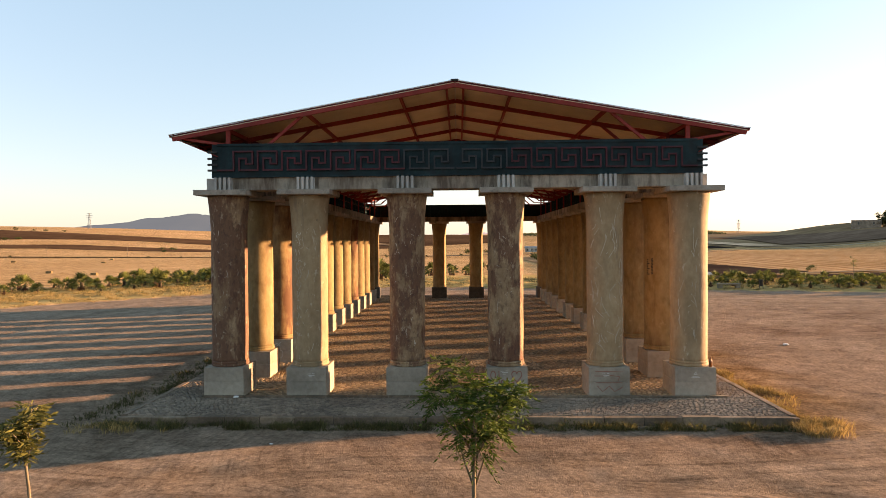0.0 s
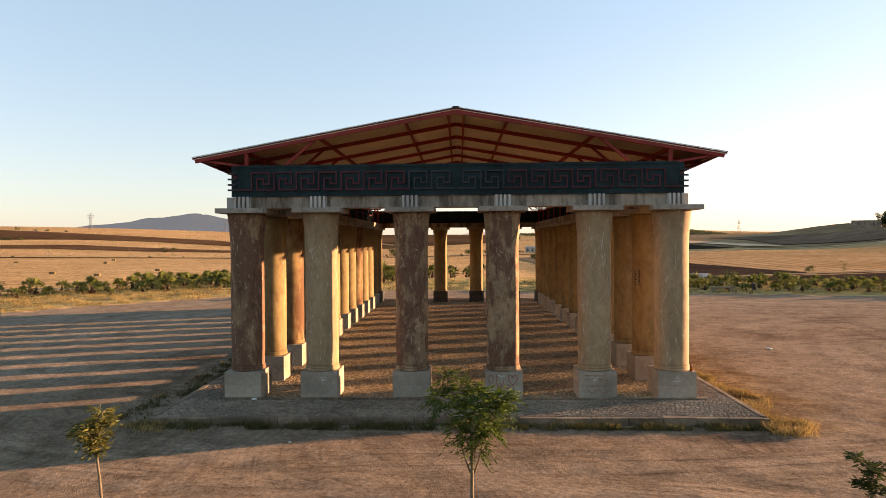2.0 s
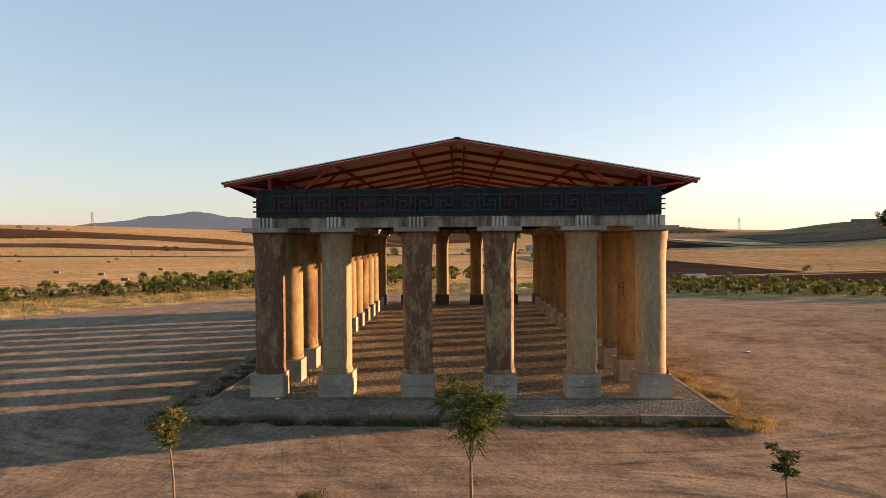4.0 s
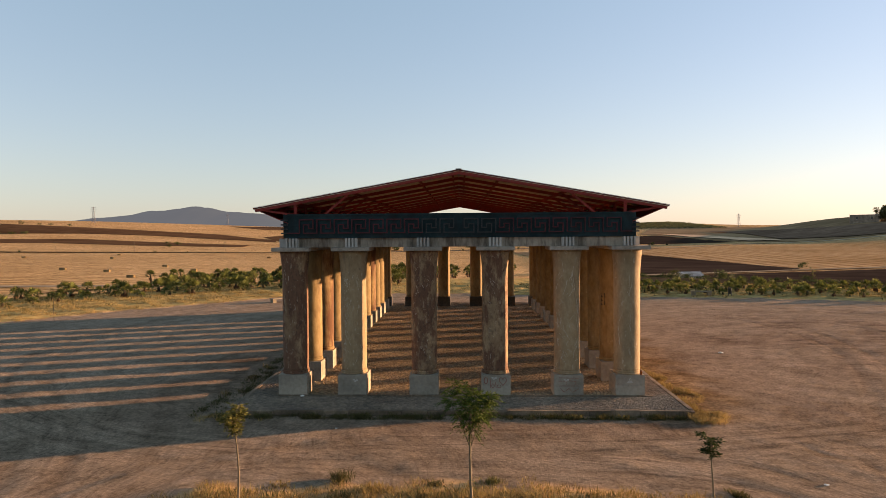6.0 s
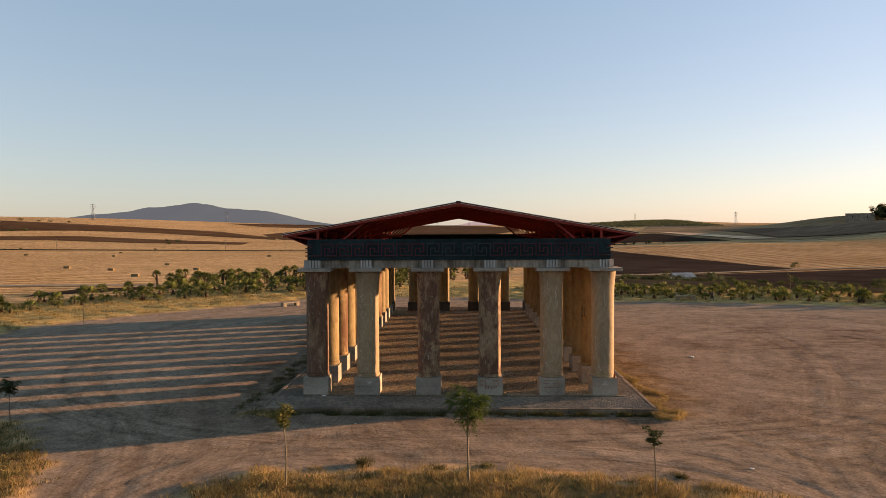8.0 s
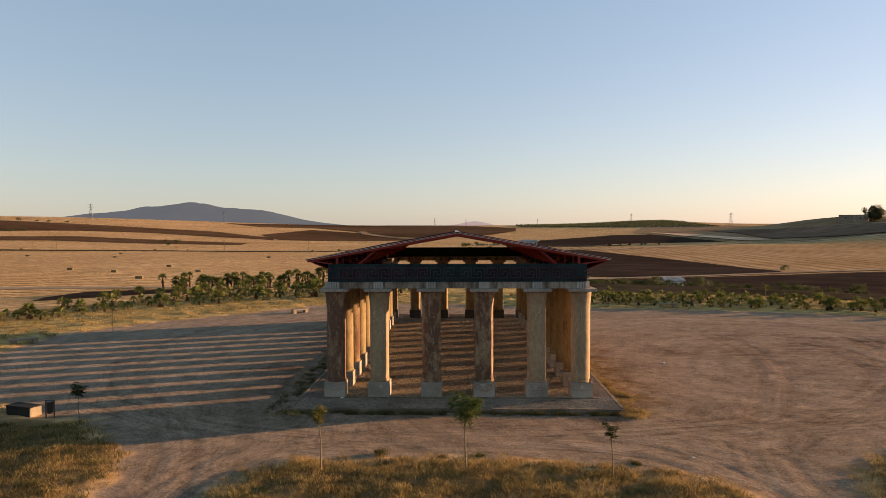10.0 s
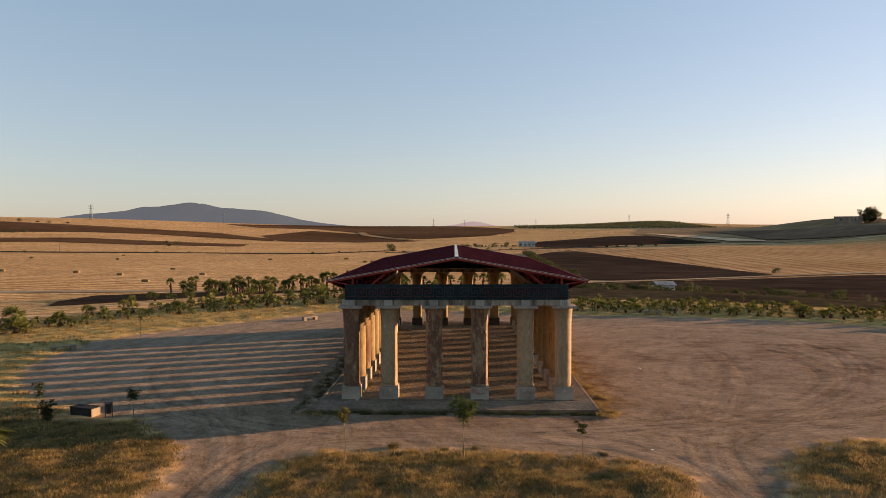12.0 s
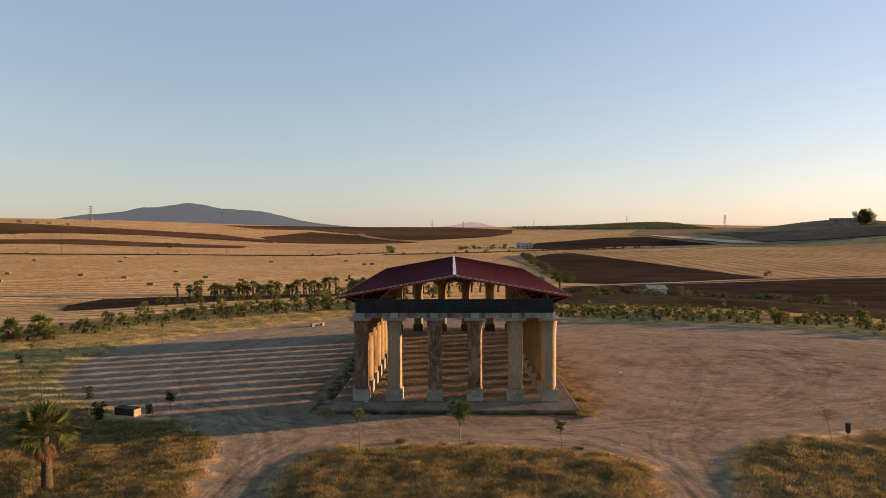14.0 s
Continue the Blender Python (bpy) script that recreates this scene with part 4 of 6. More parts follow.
front = entablature("entablature", "concrete beam with a teal frieze and raised red meander", (-7.18, 7.13), pose(0, 0, 0), True)
back = entablature("entablature", "concrete beam with a teal frieze at the far end", (-7.18, 7.13), pose(along(-0.02, LENGTH), LENGTH, 0, 0, 0, 180), True)
lean = math.degrees(math.atan(-SKEW))
left = entablature("entablature", "long side beam with a teal frieze", (-LENGTH / 2 + 0.42, LENGTH / 2 - 0.42), pose(along(-6.96, LENGTH / 2), LENGTH / 2, 0, 0, 0, -90 + lean), False)
right = entablature("entablature", "long side beam with a teal frieze", (-LENGTH / 2 + 0.42, LENGTH / 2 - 0.42), pose(along(6.85, LENGTH / 2), LENGTH / 2, 0, 0, 0, 90 + lean), False)
for x in FRONT_X:
    triglyph(front, pose(x, -0.42, 0))
    triglyph(back, pose(-x, -0.42, 0))
for k in range(ROWS):
    for ob in (left, right):
        s = (k - (ROWS - 1) / 2) * BAY
        triglyph(ob, pose(s, -0.42 if 0 < k < ROWS - 1 else -0.44, 0), 0.19)
# bar ends that show at the corners
for side, ob in ((-1, front), (1, front)):
    for v in (0.0, 0.31, 0.63, 0.97):
        z = KEY_LOW + v * KEY_TALL
        fin = part("corner_bar", box(-0.14, 0.14, -0.07, 0.005, z - 0.028, z + 0.028), grey_relief, ob)
        fin.location = (side * 7.29 - 0.025, -0.44, 0)

# roof
RIDGE, EAVE, HALF, Y0, Y1 = 9.37, 7.84, 8.60, -0.52, 33.9
slope = (RIDGE - EAVE) / HALF
roof = thing("roof", "shallow gabled roof of maroon metal sheet on red steel", "roof")


def roof_z(x):
    return RIDGE - abs(x) * slope


for side in (-1, 1):
    for name, drop, material, label in (("roof_sheet", 0.0, roof_red, "maroon metal sheeting"), ("lining", 0.045, roof_under, "beige underside sheeting")):
        bm = bmesh.new()
        thick = 0.04 if name == "roof_sheet" else 0.02
        n = 60
        ys = [Y0 + (Y1 - Y0) * i / n for i in range(n + 1)]
        top, low = [], []
        for y in ys:
            top.append([bm.verts.new((along(side * x, y), y, roof_z(x) - drop)) for x in (0.02, HALF)])
            low.append([bm.verts.new((along(side * x, y), y, roof_z(x) - drop - thick)) for x in (0.02, HALF)])
        for i in range(n):
            bm.faces.new((top[i][0], top[i][1], top[i + 1][1], top[i + 1][0]))
            bm.faces.new((low[i][0], low[i + 1][0], low[i + 1][1], low[i][1]))
            bm.faces.new((top[i][1], low[i][1], low[i + 1][1], top[i + 1][1]))
        for e in (0, n):
            bm.faces.new((top[e][0], low[e][0], low[e][1], top[e][1]))
        bmesh.ops.recalc_face_normals(bm, faces=bm.faces[:])
        part(name, bm, material, roof, label)
    # standing seams
    bm = bmesh.new()
    y = Y0 + 0.5
    while y < Y1:
        add_beam(bm, (along(side * 0.1, y), y, roof_z(0.1) + 0.008), (along(side * 8.5, y), y, roof_z(8.5) + 0.008), 0.035, 0.022)
        y += 0.5
    part("seams", bm, roof_red, roof)
    for y, nm in ((Y0, "front"), (Y1, "back")):
        out = -1 if y == Y0 else 1
        part("rake_trim", beam((along(0, y), y + out * 0.025, RIDGE + 0.010), (along(side * (HALF + 0.02), y), y + out * 0.025, EAVE + 0.010), 0.05, 0.018), white_trim, roof, "white edge flashing")
        part("rake_beam", beam((along(side * 0.0, y), y - out * 0.05, RIDGE - 0.125), (along(side * 8.53, y), y - out * 0.05, roof_z(8.53) - 0.115), 0.09, 0.13), red_steel, roof, "red channel along the gable")
    part("eave_trim", beam((along(side * HALF, Y0), Y0, EAVE - 0.02), (along(side * HALF, Y1), Y1, EAVE - 0.02), 0.03, 0.07), red_steel, roof)
    bm = bmesh.new()                     # soffit: slopes from the eave down to the frieze
    ends = [[bm.verts.new((along(side * x, y), y, z)) for x, z in ((8.51, EAVE - 0.06), (7.15, 7.20), (7.15, 7.18), (8.51, EAVE - 0.08))] for y in (Y0 + 0.03, Y1 - 0.03)]
    for k in range(4):
        bm.faces.new((ends[0][k], ends[0][(k + 1) % 4], ends[1][(k + 1) % 4], ends[1][k]))
    for end in ends:
        bm.faces.new(end)
    bmesh.ops.recalc_face_normals(bm, faces=bm.faces[:])
    part("soffit", bm, red_steel, roof, "sloping red soffit")
    for x in (0.25, 1.65, 4.45, 6.9):
        part("purlin", beam((along(side * x, Y0 + 0.05), Y0 + 0.05, roof_z(x) - 0.13), (along(side * x, Y1 - 0.05), Y1 - 0.05, roof_z(x) - 0.13), 0.07, 0.12), red_steel, roof)
bm = bmesh.new()
for side in (-1, 1):
    add_beam(bm, (along(side * 0.065, Y0), Y0 - 0.03, RIDGE + 0.022), (along(side * 0.065, Y1), Y1 + 0.03, RIDGE + 0.022), 0.13, 0.02)
part("ridge_cap", bm, white_trim, roof, "pale ridge cap")
part("ridge_knob", box(-0.1, 0.1, Y0 - 0.065, Y0 + 0.08, RIDGE - 0.02, RIDGE + 0.036, 0.012), surface("dark_cap", [(0.03, 0.03, 0.03), (0.06, 0.055, 0.05)], 9), roof)
frames = [Y0 + 0.12] + [1.39 + BAY * k for k in range(12)] + [Y1 - 0.12]
for k, y in enumerate(frames):
    for side in (-1, 1):
        if 0 < k < len(frames) - 1:
            part("rafter", beam((along(0, y), y, RIDGE - 0.20), (along(side * 8.35, y), y, roof_z(8.35) - 0.18), 0.08, 0.13), red_steel, roof)
        part("post", beam((along(side * 6.85, y), y, 7.40 if 0 < k < len(frames) - 1 else 7.582), (along(side * 6.85, y), y, roof_z(6.85) - 0.12), 0.12, 0.12), red_steel, roof)
        part("knee_brace", beam((along(side * 5.75, y), y, 7.44), (along(side * 4.6, y), y, roof_z(4.6) - 0.15), 0.065, 0.085), red_steel, roof)
        part("eave_bracket", beam((along(side * 8.5, y), y, EAVE - 0.05), (along(side * 6.85, y), y, 7.54), 0.085, 0.075), red_steel, roof)
        if 0 < k < len(frames) - 1:
            part("wall_tie", beam((along(side * 6.85, y), y, 7.42), (along(side * 5.72, y), y, 7.42), 0.10, 0.07), red_steel, roof)
            part("stanchion", beam((along(side * 6.62, y), y, 6.5), (along(side * 6.62, y), y, 7.40), 0.072, 0.065), red_steel, roof)


# painted marks on the stone
def marks(name, label, material, strokes, m, radius=0.012):
    """Painted strokes on a face, in the plane y = 0."""
    bm = bmesh.new()
    for s in strokes:
        for (a, b), (c, d) in zip(s, s[1:]):
            add_beam(bm, (a, 0, b), (c, 0, d), 0.004, radius * 2) if abs(c - a) > 1e-4 or abs(d - b) > 1e-4 else None
    ob = tagged(part(name, bm, material, None, label), category="graffiti")
    ob.matrix_basis = m
    return ob


heart = [(0.15 * math.sin(t) ** 3, 0.012 * (13 * math.cos(t) - 5 * math.cos(2 * t) - 2 * math.cos(3 * t) - math.cos(4 * t))) for t in (2 * math.pi * i / 28 for i in range(29))]
loop = lambda cx, cz, rx, rz: [(cx + rx * math.cos(t), cz + rz * math.sin(t)) for t in (2 * math.pi * i / 14 for i in range(15))]
marks("painted_heart", "heart outline painted in faded red on a plinth", paint_red, [heart], pose(1.78, -0.603, 0.60))
marks("painted_scrawl", "faded red looping scrawl on a plinth", paint_red,
      [loop(-0.42, 0.62, 0.07, 0.13), [(-0.25, 0.75), (-0.22, 0.3)], loop(-0.13, 0.4, 0.05, 0.09), [(-0.02, 0.55), (0.0, 0.32)], loop(0.12, 0.38, 0.08, 0.06)], pose(1.5, -0.603, 0))
marks("painted_scrawl", "faded red scrawl of bars on a plinth", paint_red,
      [[(-0.42, 0.74), (0.4, 0.72)], [(-0.45, 0.6), (-0.1, 0.6), (-0.1, 0.44)], [(0.0, 0.62), (0.3, 0.58), (0.25, 0.45)], [(-0.35, 0.3), (-0.2, 0.14), (0.0, 0.3), (0.15, 0.14), (0.4, 0.28)], [(-0.4, 0.4), (0.38, 0.4)]], pose(4.5, -0.603, 0), 0.008)
marks("painted_mark", "small white stencilled bars on a plinth", paint_white, [[(-0.05, 0.64), (0.0, 0.72), (0.05, 0.64), (-0.05, 0.64)], [(-0.1, 0.59), (0.08, 0.59)], [(-0.13, 0.55), (0.12, 0.55)]], pose(7.01, -0.603, 0), 0.007)
for x, z in ((-4.35, 0.62), (1.42, 0.70), (4.4, 0.62)):
    marks("painted_mark", "small white stencilled bars on a plinth", paint_white, [[(-0.12, 0.04), (-0.02, 0.045)], [(0.02, 0.05), (0.1, 0.05)], [(-0.08, 0.0), (0.1, 0.0)], [(-0.06, -0.045), (0.03, -0.045)]], pose(x, -0.603, z), 0.008)
marks("painted_scrawl", "white chalk scrawl on a side plinth", paint_white, [loop(-0.2, 0.45, 0.14, 0.26), loop(0.05, 0.5, 0.12, 0.2), [(-0.35, 0.2), (0.2, 0.75)], loop(0.2, 0.3, 0.08, 0.14)], pose(along(-7.0, 2 * BAY), 2 * BAY - 0.603, 0), 0.012)
letters = marks("painted_letters", "upright row of black stencilled bars on a column", paint_black, [[(0.0, 0.06 * k), (0.05 if k % 3 else 0.09, 0.06 * k)] for k in range(9)] + [[(0.14, 0.05 * k), (0.2, 0.05 * k + 0.02)] for k in range(11)],
      pose(along(6.62, BAY) - 0.20, BAY - 0.515, 3.45, 0, 0, -28), 0.017)
tagged(letters, kind="stuff")
scratch = random.Random(8)
scratch_mat = surface("worn_chalk", [(0.46, 0.4, 0.32), (0.58, 0.52, 0.43)], 20, bump=0)
# centre of the angle, its spread, lowest and highest, number, usual reach along and up
for x, mid, wide, low, high, n, bend, rise in ((-4.5, -2.02, 0.16, 1.7, 4.9, 90, 0.05, 0.05), (-4.5, -1.5, 0.8, 1.4, 5.2, 22, 0.12, 0.2), (4.5, -1.6, 0.95, 1.3, 5.2, 60, 0.22, 0.32),
                                               (6.95, -1.6, 0.95, 1.6, 5.0, 30, 0.12, 0.25), (-1.5, -1.6, 0.8, 1.5, 5.3, 24, 0.08, 0.12), (-7.0, -1.9, 0.6, 1.6, 5.0, 26, 0.07, 0.1), (1.5, -1.6, 0.8, 1.5, 5.0, 18, 0.07, 0.1)):
    bm = bmesh.new()
    for _ in range(n):
        a, z = mid + scratch.uniform(-wide, wide), scratch.uniform(low, high)
        b, w, sway = a + scratch.gauss(0, bend), z + scratch.gauss(0, rise), scratch.uniform(-0.05, 0.05)
        r = 0.546 + 0.095 * max(0.0, ((z + w) / 2 - 4.75) / 1.27) ** 1.8
        pts = [(r * math.cos(a + (b - a) * k / 4 + sway * math.sin(k * 0.785)), r * math.sin(a + (b - a) * k / 4 + sway * math.sin(k * 0.785)), z + (w - z) * k / 4) for k in range(5)]
        thick = scratch.uniform(0.004, 0.011)
        for p, q in zip(pts, pts[1:]):
            add_beam(bm, p, q, 0.006, thick)
    tagged(part("scratches", bm, scratch_mat, None, "pale chalk scratches on a column shaft"), category="graffiti", kind="stuff").location = (x, 0, 0)

# a bottle left on the corner plinth, and litter
glass = bpy.data.materials.new("brown_glass")
glass.use_nodes = True
gb = glass.node_tree.nodes["Principled BSDF"]
gb.inputs["Base Color"].default_value, gb.inputs["Roughness"].default_value, gb.inputs["Transmission Weight"].default_value = (0.22, 0.07, 0.015, 1), 0.08, 0.7
tagged(part("bottle", add_lathe(bmesh.new(), [(0.0, 0), (0.042, 0), (0.045, 0.01), (0.045, 0.16), (0.038, 0.19), (0.016, 0.24), (0.014, 0.285), (0.018, 0.29), (0.018, 0.30), (0.0, 0.30)], 20), glass, None, "brown glass beer bottle standing on a plinth", True), category="bottle").location = (7.47, -0.50, PLINTH)
rag_mat = surface("white_litter", [(0.6, 0.58, 0.55), (0.75, 0.73, 0.7)], 12, bump=0.3)


def litter(x, y, z, size, label, seed):
    rng = random.Random(seed)
    bm = bmesh.new()
    bmesh.ops.create_icosphere(bm, subdivisions=2, radius=1)
    for v in bm.verts:
        v.co = Vector((v.co.x * size, v.co.y * size * 0.7, max(v.co.z, -0.3) * size * 0.35)) * rng.uniform(0.65, 1.1)
    tagged(part("litter", bm, rag_mat, None, label), category="litter").location = (x, y, z + 0.1 * size)


litter(-6.55, -0.84, 0.02, 0.10, "crumpled white paper on the cobbles", 1)
litter(14.8, 10.1, GROUND, 0.17, "white scrap lying on the gravel", 2)
litter(10.1, -9.5, GROUND, 0.08, "white scrap on the wheel tracks", 5)
litter(-4.4, -4.5, GROUND, 0.05, "small white scrap on the gravel", 3)


# ---- plants ----
def on_land(x, y):
    return float(near_height(np.array([float(x)]), np.array([float(y)]))[0])


def add_fan(bm, base, direction, up, stalk, radius, segments, droop, rng):
    """A fan-shaped palm leaf: a stalk and narrow pleated blades spread from its end."""
    d, u = Vector(direction).normalized(), Vector(up)
    side = d.cross(u)
    side = side.normalized() if side.length > 1e-3 else Vector((1, 0, 0))
    side = (Matrix.Rotation(rng.uniform(-0.7, 0.7), 3, d) @ side).normalized()
    u = side.cross(d).normalized()
    base = Vector(base)
    mid = base + d * stalk * 0.6 + u * 0.03
    end = base + d * stalk - Vector((0, 0, droop * stalk * 0.3))
    w = 0.018
    v = [bm.verts.new(p) for p in (base + side * w, base - side * w, mid - side * w, mid + side * w, end - side * w * 0.6, end + side * w * 0.6)]
    bm.faces.new((v[0], v[1], v[2], v[3]))
    bm.faces.new((v[3], v[2], v[4], v[5]))
    spread = math.radians(108)
    step = 2 * spread / segments
    for k in range(segments):
        a = -spread + (k + 0.5) * step
        length = radius * (0.72 + 0.28 * math.cos(a * 0.8)) * rng.uniform(0.9, 1.08)
        ray = (d * math.cos(a) + side * math.sin(a)).normalized()
        left, right = (d * math.cos(a - step * 0.36) + side * math.sin(a - step * 0.36)), (d * math.cos(a + step * 0.36) + side * math.sin(a + step * 0.36))
        fold = u * 0.03 * radius
        tip = end + ray * length - Vector((0, 0, 1)) * droop * length * rng.uniform(0.35, 0.7)
        p, q = bm.verts.new(end + left * length * 0.6 - Vector((0, 0, droop * length * 0.12))), bm.verts.new(end + right * length * 0.6 - Vector((0, 0, droop * length * 0.12)) + fold)
        bm.faces.new((bm.verts.new(end), p, q))
        bm.faces.new((p, bm.verts.new(tip), q))


def build_palm(height, crown, leaves, segments, seed, label, skirt=8, stout=0.2, group=""):
    rng = random.Random(seed)
    palm = thing("palm_tree", label, "palm", group)
    bm = bmesh.new()
    bend = (rng.uniform(-0.1, 0.1), rng.uniform(-0.1, 0.1))
    n = max(4, int(height * 4))
    prof = []
    for i in range(n + 1):
        t = i / n
        prof.append((stout * (1.35 - 0.5 * t + (0.10 if i % 2 else -0.04)), -0.1 + (height + 0.1) * t))
    add_lathe(bm, prof, 10, wobble=0.15)
    for v in bm.verts:
        t = max(0, v.co.z / max(height, 0.1))
        v.co.x += bend[0] * t * t * height
        v.co.y += bend[1] * t * t * height
    part("trunk", bm, palm_bark, palm, "", True)
    top = Vector((bend[0] * height, bend[1] * height, height))
    bm = bmesh.new()
    for k in range(leaves):
        a = k * 2.39996 + rng.uniform(-0.3, 0.3)
        lift = math.radians(84 - 100 * (k / leaves) ** 0.9 + rng.uniform(-10, 10))
        d = Vector((math.cos(a) * math.cos(lift), math.sin(a) * math.cos(lift), math.sin(lift)))
        add_fan(bm, top + Vector((d.x, d.y, 0)) * 0.08, d, (0, 0, 1), crown * rng.uniform(0.36, 0.5), crown * rng.uniform(0.52, 0.68), segments, 0.08 + 0.36 * k / leaves, rng)
    part("crown", bm, palm_green, palm)
    if skirt:
        bm = bmesh.new()
        for k in range(skirt):
            a = k * 2.39996 + rng.uniform(-0.3, 0.3)
            lift = math.radians(-55 - rng.uniform(0, 32))
            d = Vector((math.cos(a) * math.cos(lift), math.sin(a) * math.cos(lift), math.sin(lift)))
            add_fan(bm, top - Vector((0, 0, 0.1 + 0.25 * rng.random() * height * 0.4)), d, (0, 0, 1), crown * 0.3, crown * 0.34, segments, 0.7, rng)
        part("dead_fronds", bm, dead_frond, palm, "hanging dry brown fronds")
    return palm


def add_leaf(bm, base, d, length, pairs, size, rng):
    """A feathered leaf: pairs of pointed leaflets along a drooping stem."""
    d = Vector(d).normalized()
    side = d.cross(Vector((0, 0, 1)))
    side = side.normalized() if side.length > 1e-3 else Vector((1, 0, 0))
    for k in range(pairs * 2 + 1):
        t = 0.25 + 0.75 * (k // 2) / pairs
        s = 0 if k == pairs * 2 else (1 if k % 2 else -1)
        p = Vector(base) + d * length * t - Vector((0, 0, 0.45 * length * t * t))
        out = (side * s + d * (0.55 if s else 1.2) + Vector((0, 0, rng.uniform(-0.75, -0.05)))).normalized()
        n = out.cross(Vector((rng.uniform(-1, 1), rng.uniform(-1, 1), rng.uniform(-1, 1)))).normalized()
        L = size * rng.uniform(0.7, 1.2)
        v = [bm.verts.new(q) for q in (p, p + out * L * 0.4 + n * L * 0.14, p + out * L, p + out * L * 0.4 - n * L * 0.14)]
        bm.faces.new(v)


def build_sapling(x, y, height, clear, spread, leaves, material, label, seed, leaf=0.34, size=0.085, trunk_r=0.03, lean=(0, 0), droop=0.0, pairs=6, group=""):
    """A young tree: a thin bent stem, a few limbs and a loose, uneven crown of feathered leaves."""
    rng = random.Random(seed)
    z = on_land(x, y)
    tree = thing("sapling", label, "tree", group, at=(x, y, z - 0.03))
    bm = bmesh.new()
    stem = [(lean[0] * t * t + 0.025 * math.sin(5 * t + seed), lean[1] * t * t + 0.02 * math.sin(4 * t + seed * 2), height * 0.82 * t) for t in (i / 8 for i in range(9))]
    add_tube(bm, stem, [trunk_r * (1.15 - 0.75 * i / 8) for i in range(9)], 8)
    ends = []
    fork = clear / (height * 0.82)
    for k in range(max(5, leaves // 14)):
        t = fork + (1 - fork) * (k / max(5, leaves // 14)) ** 0.9
        i = min(7, int(t * 8))
        p = Vector(stem[i]).lerp(Vector(stem[i + 1]), t * 8 - i)
        a = k * 2.39996 + rng.uniform(-0.5, 0.5)
        grow = (t - fork) / (1 - fork)
        L = spread * rng.uniform(0.45, 0.85) * (0.28 + 0.78 * grow)
        q = p + Vector((math.cos(a) * L, math.sin(a) * L, (height - clear) * rng.uniform(0.12, 0.36)))
        m = p.lerp(q, 0.5) + Vector((0, 0, 0.04))
        part("limb", add_tube(bmesh.new(), [p, m, q], [trunk_r * 0.45, trunk_r * 0.32, trunk_r * 0.16], 5), bark, tree, "", True)
        ends += [(p, m, q)]
    part("trunk", bm, bark, tree, "", True)
    bm = bmesh.new()
    for k in range(leaves):
        p, m, q = ends[k % len(ends)]
        t = rng.uniform(0.35, 1.05)
        base = p.lerp(q, t)
        a = rng.uniform(0, 6.283)
        d = Vector((math.cos(a), math.sin(a), rng.uniform(-0.5, 0.8) - droop))
        add_leaf(bm, base, d, leaf * rng.uniform(0.6, 1.1), pairs, size, rng)
    part("crown", bm, material, tree)
    return tree


def build_lobed_sapling(x, y, lobes, stem_top, material, label, seed, group=""):
    """A young tree whose shoots end in separate tufts of feathered leaves; lobes: offset, depth, height, radius, leaves."""
    rng = random.Random(seed)
    tree = thing("sapling", label, "tree", group, at=(x, y, on_land(x, y) - 0.03))
    stem = [(-0.02 * math.sin(4 * t) - 0.05 * t, 0.02 * math.sin(5 * t), stem_top * t) for t in (i / 8 for i in range(9))]
    part("trunk", add_tube(bmesh.new(), stem, [0.036 * (1.15 - 0.7 * i / 8) for i in range(9)], 8), bark, tree, "", True)
    bm = bmesh.new()
    for dx, dy, h, r, count in lobes:
        tip = Vector((dx, dy, h))
        t = min(0.95, max(0.5, (h - 0.75) / stem_top))
        i = min(7, int(t * 8))
        root = Vector(stem[i]).lerp(Vector(stem[i + 1]), t * 8 - i)
        bend = root.lerp(tip, 0.55) + Vector((0, 0, -0.08))
        part("limb", add_tube(bmesh.new(), [root, bend, tip], [0.016, 0.012, 0.005], 5), bark, tree, "", True)
        for k in range(int(count * 1.4)):
            d = Vector((rng.gauss(0, 1), rng.gauss(0, 1), rng.gauss(0.25, 0.8))).normalized()
            base = tip + d * r * rng.uniform(0.05, 0.75)
            out = Vector((d.x + 0.3 * dx, d.y, d.z * 0.7 + rng.uniform(-0.2, 0.4)))
            add_leaf(bm, base, out, rng.uniform(0.16, 0.31), 6, rng.uniform(0.07, 0.1), rng)
    for k in range(7):                                   # a few shoots low on the stem
        add_leaf(bm, Vector((0.02, 0, 0.42 + 0.05 * k)), (math.cos(2.1 * k), math.sin(2.1 * k), 0.8), 0.16, 3, 0.06, rng)
    part("crown", bm, material, tree)
    return tree


build_lobed_sapling(0.40, -11.55, [(-0.44, 0.0, 2.66, 0.2, 24), (-0.42, 0.1, 3.0, 0.11, 12), (-0.58, -0.1, 2.7, 0.1, 8), (-0.18, 0.15, 2.78, 0.2, 26), (0.0, -0.2, 2.5, 0.28, 42), (0.04, 0.25, 2.6, 0.28, 38),
                                   (0.36, 0.0, 2.6, 0.22, 36), (0.46, 0.1, 2.68, 0.15, 22), (0.2, 0.0, 2.74, 0.13, 12), (-0.26, 0.0, 2.24, 0.16, 18), (0.18, 0.1, 2.2, 0.2, 30), (-0.02, 0.0, 2.12, 0.2, 30), (0.0, 0.05, 1.94, 0.12, 14)],
                    2.35, tree_green, "young tree with uneven tufts of feathered green leaves", 11, "young trees")
